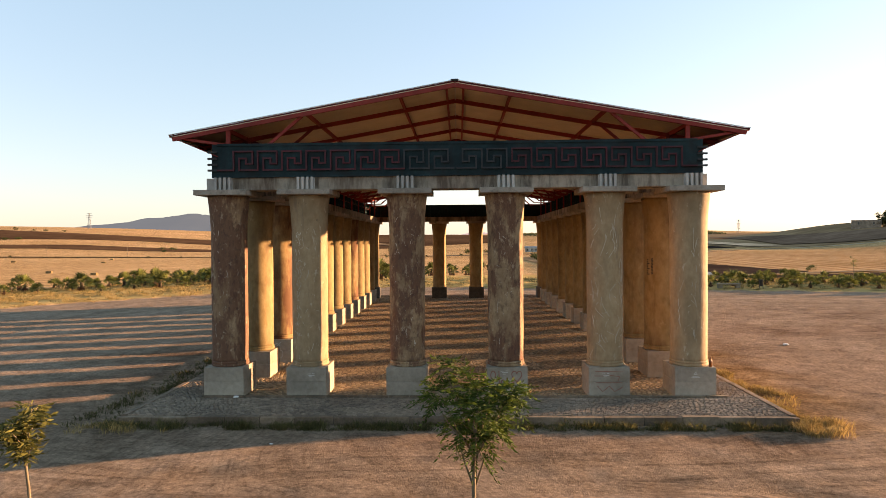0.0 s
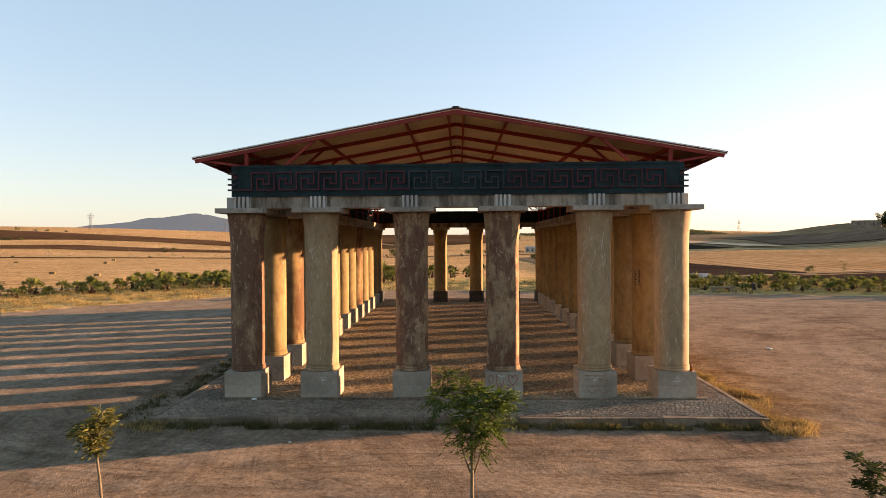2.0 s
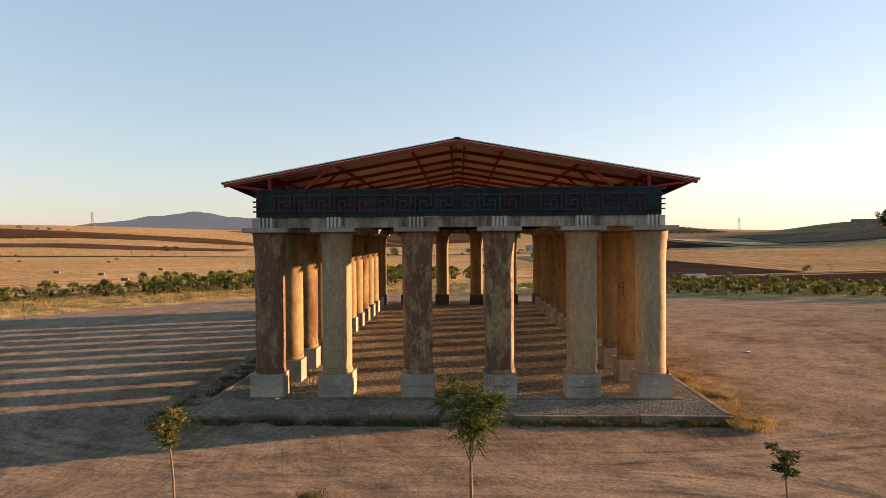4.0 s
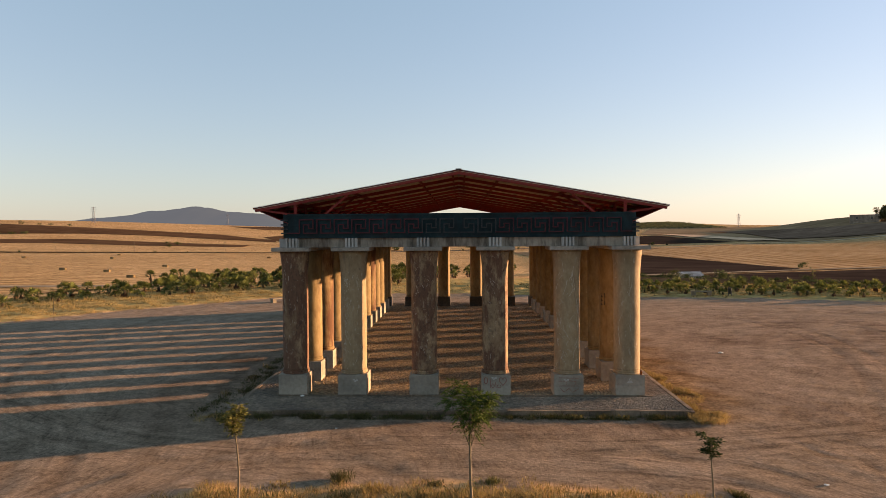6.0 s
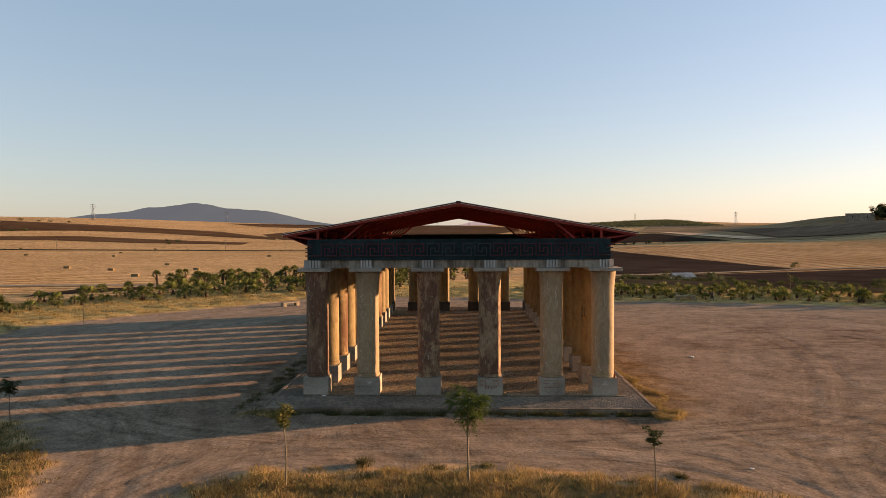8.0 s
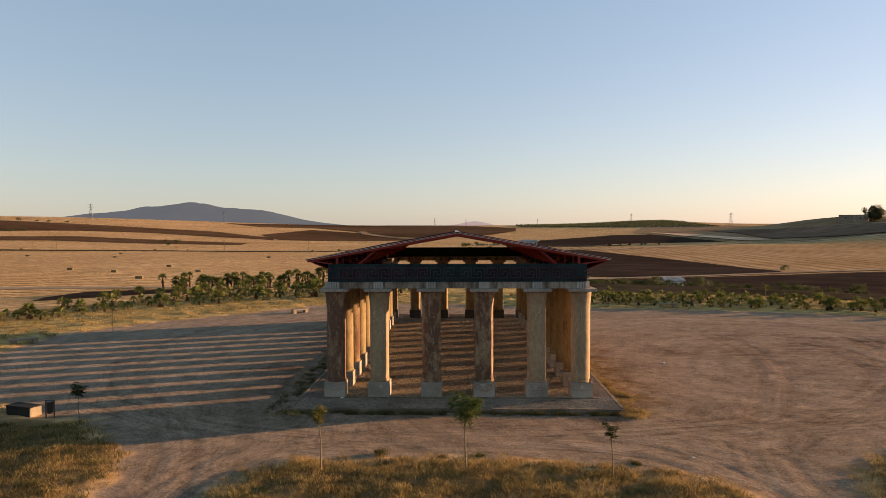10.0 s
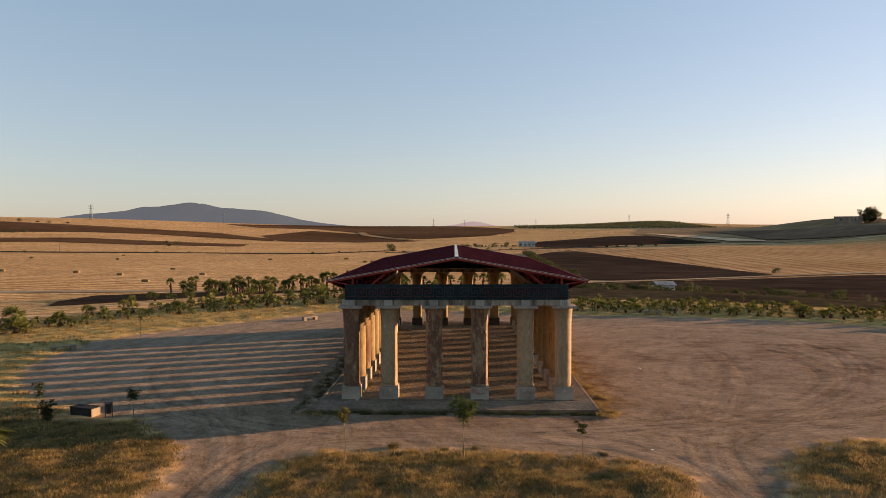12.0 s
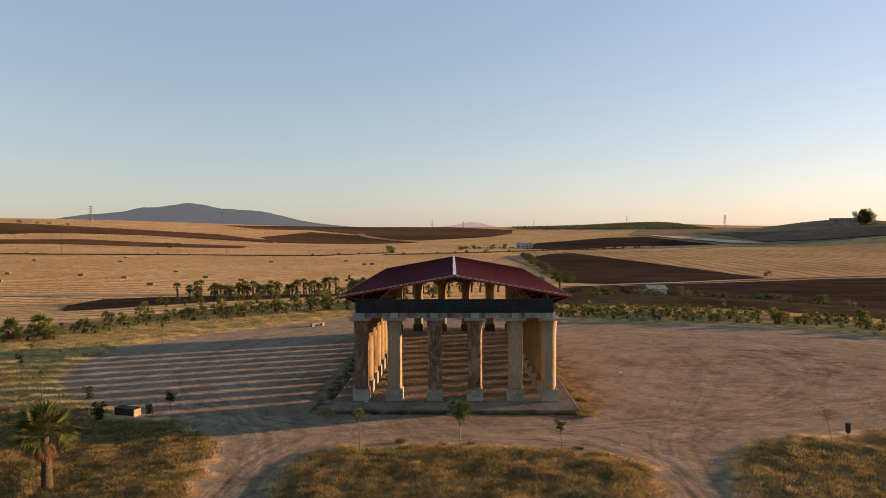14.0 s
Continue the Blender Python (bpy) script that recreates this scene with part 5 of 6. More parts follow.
build_sapling(-5.40, -11.65, 2.9, 1.8, 0.46, 105, tree_olive, "young tree with a sparse yellowish crown and thin stem", 12, 0.26, 0.125, 0.03, (-0.10, 0.0), -0.35, 4, group="young trees")
build_sapling(6.05, -12.15, 2.4, 1.5, 0.46, 80, tree_dark, "young tree with a thin dark crown on a bare stem", 13, 0.16, 0.1, 0.026, (-0.05, 0), -0.3, 4, group="young trees")
build_sapling(21.6, -11.2, 3.0, 1.9, 0.8, 40, tree_olive, "young tree with a gappy wind-blown crown", 14, 0.28, 0.09, 0.028, (-0.42, 0.2), 0.0, 4, group="young trees")
build_sapling(-19.6, -4.3, 2.0, 1.15, 0.6, 150, tree_dark, "small young tree beside the litter bin", 15, 0.24, 0.09, 0.022, (-0.05, 0), group="young trees")
build_sapling(-22.8, -7.6, 1.95, 0.7, 0.5, 260, tree_dark, "slim young tree with a dark narrow crown", 16, 0.22, 0.09, 0.024, (0, 0), group="young trees")
build_sapling(-25.0, -4.9, 2.5, 1.2, 0.36, 130, tree_dark, "tall thin sapling in dry grass", 17, 0.22, 0.09, 0.02, (-0.05, 0), group="young trees")
build_sapling(-32.1, 1.0, 2.6, 1.5, 0.55, 60, tree_olive, "young tree with a sparse crown in dry grass", 18, 0.24, 0.09, 0.022, (-0.1, 0), group="young trees")
build_sapling(-37.3, 6.2, 2.7, 1.6, 0.55, 60, tree_dark, "young tree with a small dark crown", 19, 0.24, 0.09, 0.024, (-0.15, 0), group="young trees")
build_sapling(-33.5, 24.5, 2.9, 1.9, 0.6, 50, tree_olive, "thin young tree on the dry verge", 20, 0.24, 0.09, 0.024, (0.1, 0), group="young trees")
build_sapling(-41.0, 13.0, 2.6, 1.5, 0.5, 50, tree_olive, "thin young tree on the dry verge", 24, 0.24, 0.09, 0.024, (0.1, 0), group="young trees")
build_sapling(-24.0, 46.0, 3.0, 1.8, 0.6, 40, tree_olive, "thin young tree on the dry verge", 21, 0.24, 0.09, 0.022, (0.1, 0), group="young trees")
build_sapling(38.0, 44.5, 3.2, 1.9, 0.6, 36, tree_olive, "thin young tree beside the palm rows", 22, 0.24, 0.09, 0.022, (-0.1, 0), group="young trees")
build_sapling(55.5, 36.0, 3.2, 1.9, 0.6, 36, tree_olive, "thin young tree beside the palm rows", 23, 0.24, 0.09, 0.022, (-0.1, 0), group="young trees")

near_palm = build_palm(2.75, 1.7, 32, 20, 1, "fan palm with a full green crown and brown skirt", 20, 0.2)
near_palm.location = (-20.1, -17.1, on_land(-20.1, -17.1))
edge_palm = build_palm(1.9, 1.45, 34, 14, 2, "low fan palm in dry grass", 8, 0.2)
edge_palm.location = (-24.2, -18.6, on_land(-24.2, -18.6))

low_palms = [build_palm(h, c, n, 9, 30 + i, "young fan palm with a low green crown", sk, 0.17, "palm rows")
             for i, (h, c, n, sk) in enumerate(((0.8, 1.35, 19, 9), (1.05, 1.4, 20, 10), (1.35, 1.4, 20, 11), (0.65, 1.2, 17, 8)))]
tall_palms = [build_palm(h, c, n, 9, 40 + i, "tall slender fan palm with a ragged crown", 10, 0.22, "tall palms") for i, (h, c, n) in enumerate(((2.7, 1.45, 23), (3.4, 1.4, 23), (2.1, 1.5, 22)))]
prng = random.Random(77)
taken = set()


def plant(kinds, x, y, s=1.0):
    kind = prng.choice(kinds)
    m = pose(x, y, on_land(x, y) - 0.02, 0, 0, prng.uniform(0, 360)) @ Matrix.Scale(s, 4)
    if kind in taken:
        c = copy_thing(kind, m)
        c.scale = (s, s, s)
    else:
        kind.matrix_basis = m
        taken.add(kind)


crowd = []                              # palms too far off to tell apart


def plant_far(kinds, x, y, s=1.0):
    crowd.append((prng.choice(kinds), pose(x, y, on_land(x, y) - 0.02, 0, 0, prng.uniform(0, 360)) @ Matrix.Scale(s, 4)))


def join_crowd():
    """All the far palms in one object: trunks, crowns and dead fronds."""
    grove = thing("palm_rows", "distant rows of young fan palms in dry grass", "palm rows", kind="stuff")
    for name, material in (("trunk", palm_bark), ("crown", palm_green), ("dead_fronds", dead_frond)):
        verts, faces, base = [], [], 0
        for kind, m in crowd:
            for child in kind.children:
                if child.name.split(".")[0] != name:
                    continue
                me = child.data
                co = np.empty(len(me.vertices) * 3)
                me.vertices.foreach_get("co", co)
                rot = np.array(m)
                verts.append(co.reshape(-1, 3) @ rot[:3, :3].T + rot[:3, 3])
                faces += [[base + v for v in p.vertices] for p in me.polygons]
                base += len(me.vertices)
        tagged(raw(name, np.vstack(verts).tolist(), faces, material, grove), kind="stuff")


# rows of palms follow the far edge of the yard
EDGE_LEFT = [(-56, 14), (-51, 21), (-46, 26), (-42, 35), (-37, 40), (-28.6, 47), (-18, 53), (-6, 57)]
EDGE_RIGHT = [(10, 51), (17, 48.5), (32, 45), (46, 41.5), (55, 36), (64, 27)]


def step_along(line, gap):
    out, carry = [], 0.0
    for (ax, ay), (bx, by) in zip(line, line[1:]):
        L = math.hypot(bx - ax, by - ay)
        while carry < L:
            out.append((ax + (bx - ax) * carry / L, ay + (by - ay) * carry / L, -(by - ay) / L, (bx - ax) / L))
            carry += gap
        carry -= L
    return out


for row in range(5):
    for x, y, nx, ny in step_along(EDGE_LEFT, 2.6):
        d = row * 3.0 + 2.4 + prng.uniform(-0.8, 0.8)
        if prng.random() < 0.84:
            plant(low_palms if row < 4 else low_palms[:3], x + nx * d + prng.uniform(-0.7, 0.7), y + ny * d + prng.uniform(-0.7, 0.7), prng.uniform(0.55, 0.88) * (0.72 if x < -33 else 1.0) * (1.3 if prng.random() < 0.12 else 1.0))
for row in range(5):
    for x, y, nx, ny in step_along(EDGE_RIGHT, 1.55):
        d = row * 2.6 - 2.0 + prng.uniform(-0.5, 0.5)
        if prng.random() < 0.95:
            (plant if row < 3 else plant_far)(low_palms, x + nx * d + prng.uniform(-0.7, 0.7), y + ny * d + prng.uniform(-0.4, 0.4), prng.uniform(0.38, 0.58) * (1.35 if prng.random() < 0.08 else 1.0))
for x, y, size in ((-49, 27.5, 1.25), (-51.5, 31, 1.1), (-54, 28.5, 1.2), (-47.5, 33, 0.8), (-57, 24, 1.2)):
    plant(low_palms, x, y, size)
# a grove of taller palms down by the dirt track
for x, y, nx, ny in step_along([(-76, 147), (-64, 141), (-48, 135), (-30, 130), (-10, 132), (8, 138)], 2.3):
    for d in (0, -5, -10):
        if prng.random() < 0.85:
            (plant if d == -10 else plant_far)(tall_palms, x + nx * d + prng.uniform(-1.2, 1.2), y + ny * d + prng.uniform(-1.5, 1.5), prng.uniform(0.78, 1.1))
for line, deep in (([(-70, 120), (-50, 116), (-28, 112), (-4, 116)], 8), ([(-66, 92), (-46, 96), (-24, 96), (-2, 98)], 7), ([(-58, 70), (-40, 76), (-20, 80), (0, 82)], 6)):
    for x, y, nx, ny in step_along(line, 3.4):
        d = prng.uniform(-deep, deep)
        plant_far(low_palms, x + nx * d, y + ny * d, prng.uniform(0.6, 1.0))
plant(tall_palms, -82, 157, 1.05)
for x, y in ((14, 80), (18, 92), (24, 104)):
    plant(tall_palms, x, y, 0.9)
join_crowd()


def build_shrub(radius, tall, count, size, material, label, seed, name="shrub", group="scrub", squash=1.0, lumps=14):
    """A bush or small tree: a few stems and a loose crown of small leaves in clumps."""
    rng = random.Random(seed)
    ob = thing(name, label, "shrub" if name == "shrub" else "tree", group)
    clumps = [(Vector((rng.gauss(0, 0.42) * radius, rng.gauss(0, 0.42) * radius, tall * rng.uniform(0.2, 0.85))), radius * rng.uniform(0.26, 0.46)) for _ in range(lumps)]
    bm = bmesh.new()
    for c, r in clumps[:7]:
        add_tube(bm, [Vector((0, 0, -0.1)), c * 0.5 + Vector((0, 0, 0.05 * tall)), c], [0.035 * radius, 0.022 * radius, 0.01 * radius], 5)
    part("woody_base", bm, bark, ob, "", True)
    bm = bmesh.new()
    for k in range(count):
        c, r = clumps[k % len(clumps)]
        d = Vector((rng.gauss(0, 1), rng.gauss(0, 1), rng.gauss(0, 0.75 * squash))).normalized()
        p = c + d * r * rng.uniform(0.45, 1.1)
        a = Vector((rng.gauss(0, 1), rng.gauss(0, 1), rng.gauss(0, 1))).normalized()
        b = a.orthogonal().normalized()
        s = size * rng.uniform(0.6, 1.3)
        bm.faces.new([bm.verts.new(q) for q in (p - a * s, p + b * s * 0.45, p + a * s, p - b * s * 0.45)])
    part("crown", bm, material, ob)
    return ob


shrubs = [build_shrub(1.7, 1.8, 900, 0.13, scrub_green, "grey-green scrub bush behind the palms", 50), build_shrub(2.2, 2.6, 1100, 0.15, scrub_green, "tall green scrub bush behind the palms", 51), build_shrub(1.3, 1.2, 700, 0.11, tree_dark, "low dark scrub bush in dry grass", 52)]
# line, gap, depth, size
for line, gap, deep, big in (([(24, 98), (50, 102), (84, 88)], 3.0, 6, 0.42), ([(28, 122), (56, 126), (84, 110)], 2.6, 9, 0.72), ([(34, 150), (46, 156), (56, 158)], 3.0, 12, 0.95), ([(40, 205), (44, 300), (53, 470)], 3.2, 3, 1.0),
                             ([(-376, 470), (-240, 479), (-112, 470), (-58, 540)], 26, 4, 0.45), ([(90, 600), (140, 615), (215, 660)], 14, 10, 1.2), ([(8, 640), (30, 645), (62, 650)], 4, 7, 1.2), ([(-60, 486), (0, 515), (78, 584), (165, 624)], 16, 4, 0.8)):
    for x, y, nx, ny in step_along(line, gap):
        d = prng.uniform(-deep, deep)
        plant(shrubs, x + nx * d, y + ny * d, prng.uniform(0.7, 1.4) * big)
for x, y, s in ((134, 236, 0.8), (62, 104, 0.9), (78, 92, 0.8), (44, 112, 0.9), (-62, 540, 2.2), (4, 600, 2.4), (-300, 640, 2), (-318, 655, 1.6), (-290, 600, 1.5)):
    plant(shrubs, x, y, s)
plant([build_shrub(0.9, 5.4, 900, 0.12, tree_dark, "dark upright cypress among the palms", 55, "cypress_tree", "")], -29.5, 128, 1.15)
farm_tree = build_shrub(10.5, 19.0, 9000, 0.8, leafy("farm_tree_leaf", (0.05, 0.05, 0.02), (0.12, 0.11, 0.045)), "large dark round-crowned tree beside the farmhouse", 56, "tree", "", 1.3, 45)
farm_tree.location = (477, 727, on_land(477, 727))

# ---- grass ----
def blades(name, label, material, x, y, tall, width, per, seed, spread=0.16):
    """Tufts of bent blades, rooted on the land at x, y: one mesh."""
    rng = np.random.RandomState(seed)
    n = len(x)
    z = near_height(x, y)
    X, Y, Z, H = (np.repeat(a, per) for a in (x, y, z, tall))
    k = n * per
    a = rng.uniform(0, 2 * np.pi, k)
    r = spread * np.sqrt(rng.uniform(0, 1, k))
    X, Y = X + r * np.cos(a), Y + r * np.sin(a)
    H = H * rng.uniform(0.55, 1.15, k)
    lean = H * rng.uniform(0.15, 1.1, k)
    b = rng.uniform(0, 2 * np.pi, k)
    wx, wy = -np.sin(b) * width, np.cos(b) * width
    lx, ly = np.cos(a + rng.normal(0, 0.6, k)) * lean, np.sin(a + rng.normal(0, 0.6, k)) * lean
    v = np.empty((k, 4, 3))
    v[:, 0] = np.column_stack([X, Y, Z - 0.03])
    v[:, 1] = np.column_stack([X + wx + lx * 0.25, Y + wy + ly * 0.25, Z + H * 0.45])
    v[:, 2] = np.column_stack([X + lx, Y + ly, Z + H])
    v[:, 3] = np.column_stack([X - wx + lx * 0.25, Y - wy + ly * 0.25, Z + H * 0.45])
    quads = (np.arange(k)[:, None] * 4 + np.array([0, 1, 2, 3])).tolist()
    return tagged(raw(name, v.reshape(-1, 3).tolist(), quads, material), label, "grass", kind="stuff")


def scatter(x0, x1, y0, y1, per_m2, seed, low, high, patch=3.0):
    """Points between two distances from the gravel's edge, thinned in patches."""
    rng = np.random.RandomState(seed)
    n = int((x1 - x0) * (y1 - y0) * per_m2)
    x, y = rng.uniform(x0, x1, n), rng.uniform(y0, y1, n)
    d = pad_distance(x, y) + 0.35 * ripple(x, y, 1.2, seed)
    keep = (d > low) & (d < high) & (rng.uniform(-1.0, 0.9, n) < ripple(x, y, patch, seed + 1) + 0.25)
    for bx, by in ((-22.7, -4.4), (-21.2, -4.6), (24.3, -8.5)):
        keep &= np.hypot(x - bx, y - by) > 1.7
    return x[keep], y[keep]


for seed, (x0, x1, y0, y1, per) in enumerate(((-9.6, 11.2, -28, -9.3, 52), (-36, -12.5, -28, -3, 32), (13.5, 40, -28, -4, 32))):
    x, y = scatter(x0, x1, y0, y1, per, 60 + seed, 0.05, 40)
    h = 0.155 + 0.08 * ripple(x, y, 1.6, 5) + 0.05 * ripple(x, y, 0.6, 15)
    blades("dry_grass", "tall dry golden grass at the edge of the gravel", dry_grass, x, y, np.clip(h, 0.08, 0.45), 0.007, 13, 70 + seed, 0.20)
    x, y = scatter(x0, x1, y0, y1, per * (0.75 if seed == 1 else 0.3), 80 + seed, 0.3, 40, 2.0)
    blades("green_weeds", "greenish weeds among the dry grass", green_grass, x, y, np.clip(0.16 + 0.1 * ripple(x, y, 1.4, 6), 0.06, 0.34), 0.009, 11, 90 + seed, 0.18)
for seed, (x0, x1, y0, y1, per) in enumerate(((-75, -12, -4, 75, 7.5), (-12, 75, 40, 60, 7.5), (40, 72, -6, 45, 4.0))):
    x, y = scatter(x0, x1, y0, y1, per, 100 + seed, 0.1, 26, 5)
    blades("dry_grass", "dry golden grass on the verge below the palms", dry_grass, x, y, np.clip((0.12 if seed else 0.2) + 0.08 * ripple(x, y, 4, 7), 0.06, 0.4), 0.012, 9, 110 + seed, 0.3)
    x, y = scatter(x0, x1, y0, y1, per * 0.06, 104 + seed, 0.3, 26, 4)
    blades("green_weeds", "green weeds on the dry verge", green_grass, x, y, np.clip(0.3 + 0.1 * ripple(x, y, 3, 8), 0.1, 0.5), 0.02, 10, 114 + seed, 0.3)


def strip(x0, x1, y0, y1, n, seed):
    rng = np.random.RandomState(seed)
    x, y = rng.uniform(x0, x1, n), rng.uniform(y0, y1, n)
    keep = rng.uniform(-0.8, 1, n) < ripple(x, y, 1.6, seed)
    return x[keep], y[keep]


x, y = strip(8.9, 9.9, -3.2, 35, 4400, 121)
x = 8.9 + (x - 8.9) * (0.55 + 0.45 * ripple(y, y, 5, 9))
blades("dry_grass", "golden grass along the platform edge", dry_grass, x, y, 0.11 + 0.1 * np.random.RandomState(1).uniform(0, 1, len(x)), 0.008, 12, 122, 0.16)
x, y = strip(8.6, 9.9, -3.9, -2.6, 260, 123)
keep = ~((x < 8.9) & (y > -2.92))
blades("dry_grass", "golden grass at the platform corner", dry_grass, x[keep], y[keep], np.full(keep.sum(), 0.2), 0.008, 14, 124, 0.16)
x, y = strip(-10.3, -9.05, -3.2, 35, 3600, 125)
blades("green_weeds", "dull green weeds along the platform edge", green_grass, x, y, 0.05 + 0.17 * np.random.RandomState(2).uniform(0, 1, len(x)) ** 2, 0.009, 9, 126, 0.16)
x, y = strip(-9.4, 8.9, -3.4, -2.93, 4600, 127)
blades("green_weeds", "sparse weeds along the kerb", green_grass, x, y, 0.05 + 0.2 * np.random.RandomState(3).uniform(0, 1, len(x)) ** 3, 0.007, 8, 128, 0.09)
x, y = strip(-9.8, -7.4, -3.8, -2.95, 110, 129)
blades("dry_grass", "dry grass along the kerb", dry_grass, x, y, np.full(len(x), 0.17), 0.007, 12, 130, 0.12)

for px, py, size, seed in ((-3.3, -9.4, 0.3, 131), (1.0, -9.5, 0.16, 132), (-0.6, -9.7, 0.12, 133), (7.4, -10.3, 0.14, 134)):     # single tufts at the edge of the drive
    rng = np.random.RandomState(seed)
    blades("grass_tuft", "round greenish tuft of grass on the drive", green_grass, px + rng.normal(0, 0.13, 40), py + rng.normal(0, 0.13, 40), size * rng.uniform(0.6, 1.1, 40), 0.007, 9, seed, 0.08)

# ---- yard furniture ----
bench_mat = surface("bench_concrete", [(0.2, 0.15, 0.1), (0.28, 0.21, 0.14)], 6, bump=0.3)
bin_mat = surface("bin_paint", [(0.035, 0.03, 0.028), (0.06, 0.05, 0.045)], 8, rough=0.6, bump=0.1)


def build_bench(x, y, turn, label):
    ob = thing("bench", label, "bench", "benches round the yard")
    part("seat", box(-1.05, 1.05, -0.3, 0.3, 0.36, 0.47, 0.015), bench_mat, ob)
    for s in (-1, 1):
        part("leg", box(s * 0.8 - 0.2, s * 0.8 + 0.2, -0.26, 0.26, -0.06, 0.36, 0.01), bench_mat, ob)
    ob.matrix_basis = pose(x, y, on_land(x, y), 0, 0, turn)


block = thing("bench", "solid concrete block bench, darkened as shade except at its ends", "bench", "benches round the yard")
# shade is put into the body's colour; added end panels stay pale as sunlit
bench_dark = surface("bench_in_shade", [(0.018, 0.015, 0.013), (0.04, 0.033, 0.027)], 6, bump=0.3, spec=0.1)
part("body", box(-0.93, 0.93, -0.38, 0.38, -0.06, 0.50, 0.01), bench_dark, block)
part("seat", box(-0.98, 0.98, -0.41, 0.41, 0.50, 0.56, 0.012), bench_dark, block)
for s in (-1, 1):
    part("end_panel", box(s * 0.955 - 0.022, s * 0.955 + 0.022, -0.38, 0.38, -0.06, 0.498, 0.006), bench_mat, block, "pale concrete end left as if sunlit")
block.matrix_basis = pose(-23.0, -3.62, on_land(-23.0, -3.62) + 0.02, 0, 0, -17) @ Matrix.Scale(0.88, 4)
build_bench(-37.5, 17.6, 46, "concrete slab bench at the gravel's edge")
build_bench(-18.8, 38.6, 46, "concrete slab bench at the gravel's edge")
build_bench(25.5, 43.2, -8, "concrete slab bench in front of the palm rows")
build_bench(50.9, 30.1, -35, "concrete slab bench at the gravel's edge")


def build_bin(x, y, turn, label):
    ob = thing("litter_bin", label, "bin", "litter bins")
    drum = part("drum", add_lathe(bmesh.new(), [(0.11, 0.26), (0.14, 0.28), (0.16, 0.80), (0.175, 0.82), (0.175, 0.86), (0.15, 0.86), (0.13, 0.34)], 20), bin_mat, ob, "dark drum", True)
    part("rim", add_lathe(bmesh.new(), [(0.178, 0.825), (0.19, 0.83), (0.19, 0.872), (0.178, 0.875)], 20), bin_mat, drum, "", True)
    for s in (-1, 1):
        part("leg", beam((s * 0.2, 0, -0.1), (s * 0.2, 0, 0.95), 0.045, 0.045), bin_mat, ob)
    part("axle", beam((-0.2, 0, 0.93), (0.2, 0, 0.93), 0.03, 0.03), bin_mat, ob)
    ob.matrix_basis = pose(x, y, on_land(x, y), 0, 0, turn)


build_bin(-21.2, -4.2, 10, "dark litter bin on two posts beside a bench")
build_bin(28.3, 42.6, 20, "dark litter bin on two posts beside a slab bench")
build_bin(24.3, -8.1, 60, "dark litter bin on two posts in dry grass")

# ---- far things ----
straw_mat = surface("straw_bale", [(0.13, 0.075, 0.03), (0.24, 0.15, 0.065)], 5, rough=0.95, bump=0.6, bump_scale=20, dist=0.05)
string_mat = surface("bale_string", [(0.2, 0.16, 0.1), (0.3, 0.24, 0.15)], 5)
bale = thing("straw_bale", "large square straw bale lying on stubble", "bale", "straw bales")
part("straw", box(-1.25, 1.25, -0.6, 0.6, -0.05, 0.95, 0.08), straw_mat, bale)
for s in (-0.7, 0.0, 0.7):
    part("string", box(s - 0.03, s + 0.03, -0.615, 0.615, -0.05, 0.965), string_mat, bale)
spots = [(-286, 384), (-173, 246), (-144, 229), (-221, 372), (-244, 423), (-116, 194), (-139, 269), (-109, 230), (-120, 366), (-215, 257), (-187, 212), (-73, 374), (-55, 333), (-51, 336), (-88, 214)]
for i, (x, y) in enumerate(spots):
    m = pose(x, y, on_land(x, y), 0, 0, prng.uniform(-12, 12))
    if i:
        copy_thing(bale, m)
    else:
        bale.matrix_basis = m

wall_white = surface("whitewash", [(0.6, 0.55, 0.47), (0.66, 0.6, 0.52)], 0.4, bump=0.2)
wall_dusty = surface("dusty_limewash", [(0.36, 0.32, 0.27), (0.44, 0.39, 0.33)], 0.4, bump=0.2)
wall_drab = surface("drab_render", [(0.2, 0.145, 0.105), (0.24, 0.18, 0.13)], 0.3, bump=0.2)
roof_grey = surface("fibre_roof", [(0.22, 0.2, 0.19), (0.3, 0.28, 0.26)], 0.8, bump=0.2)
dark_opening = surface("dark_opening", [(0.03, 0.028, 0.027), (0.05, 0.045, 0.04)], 2, rough=0.4)


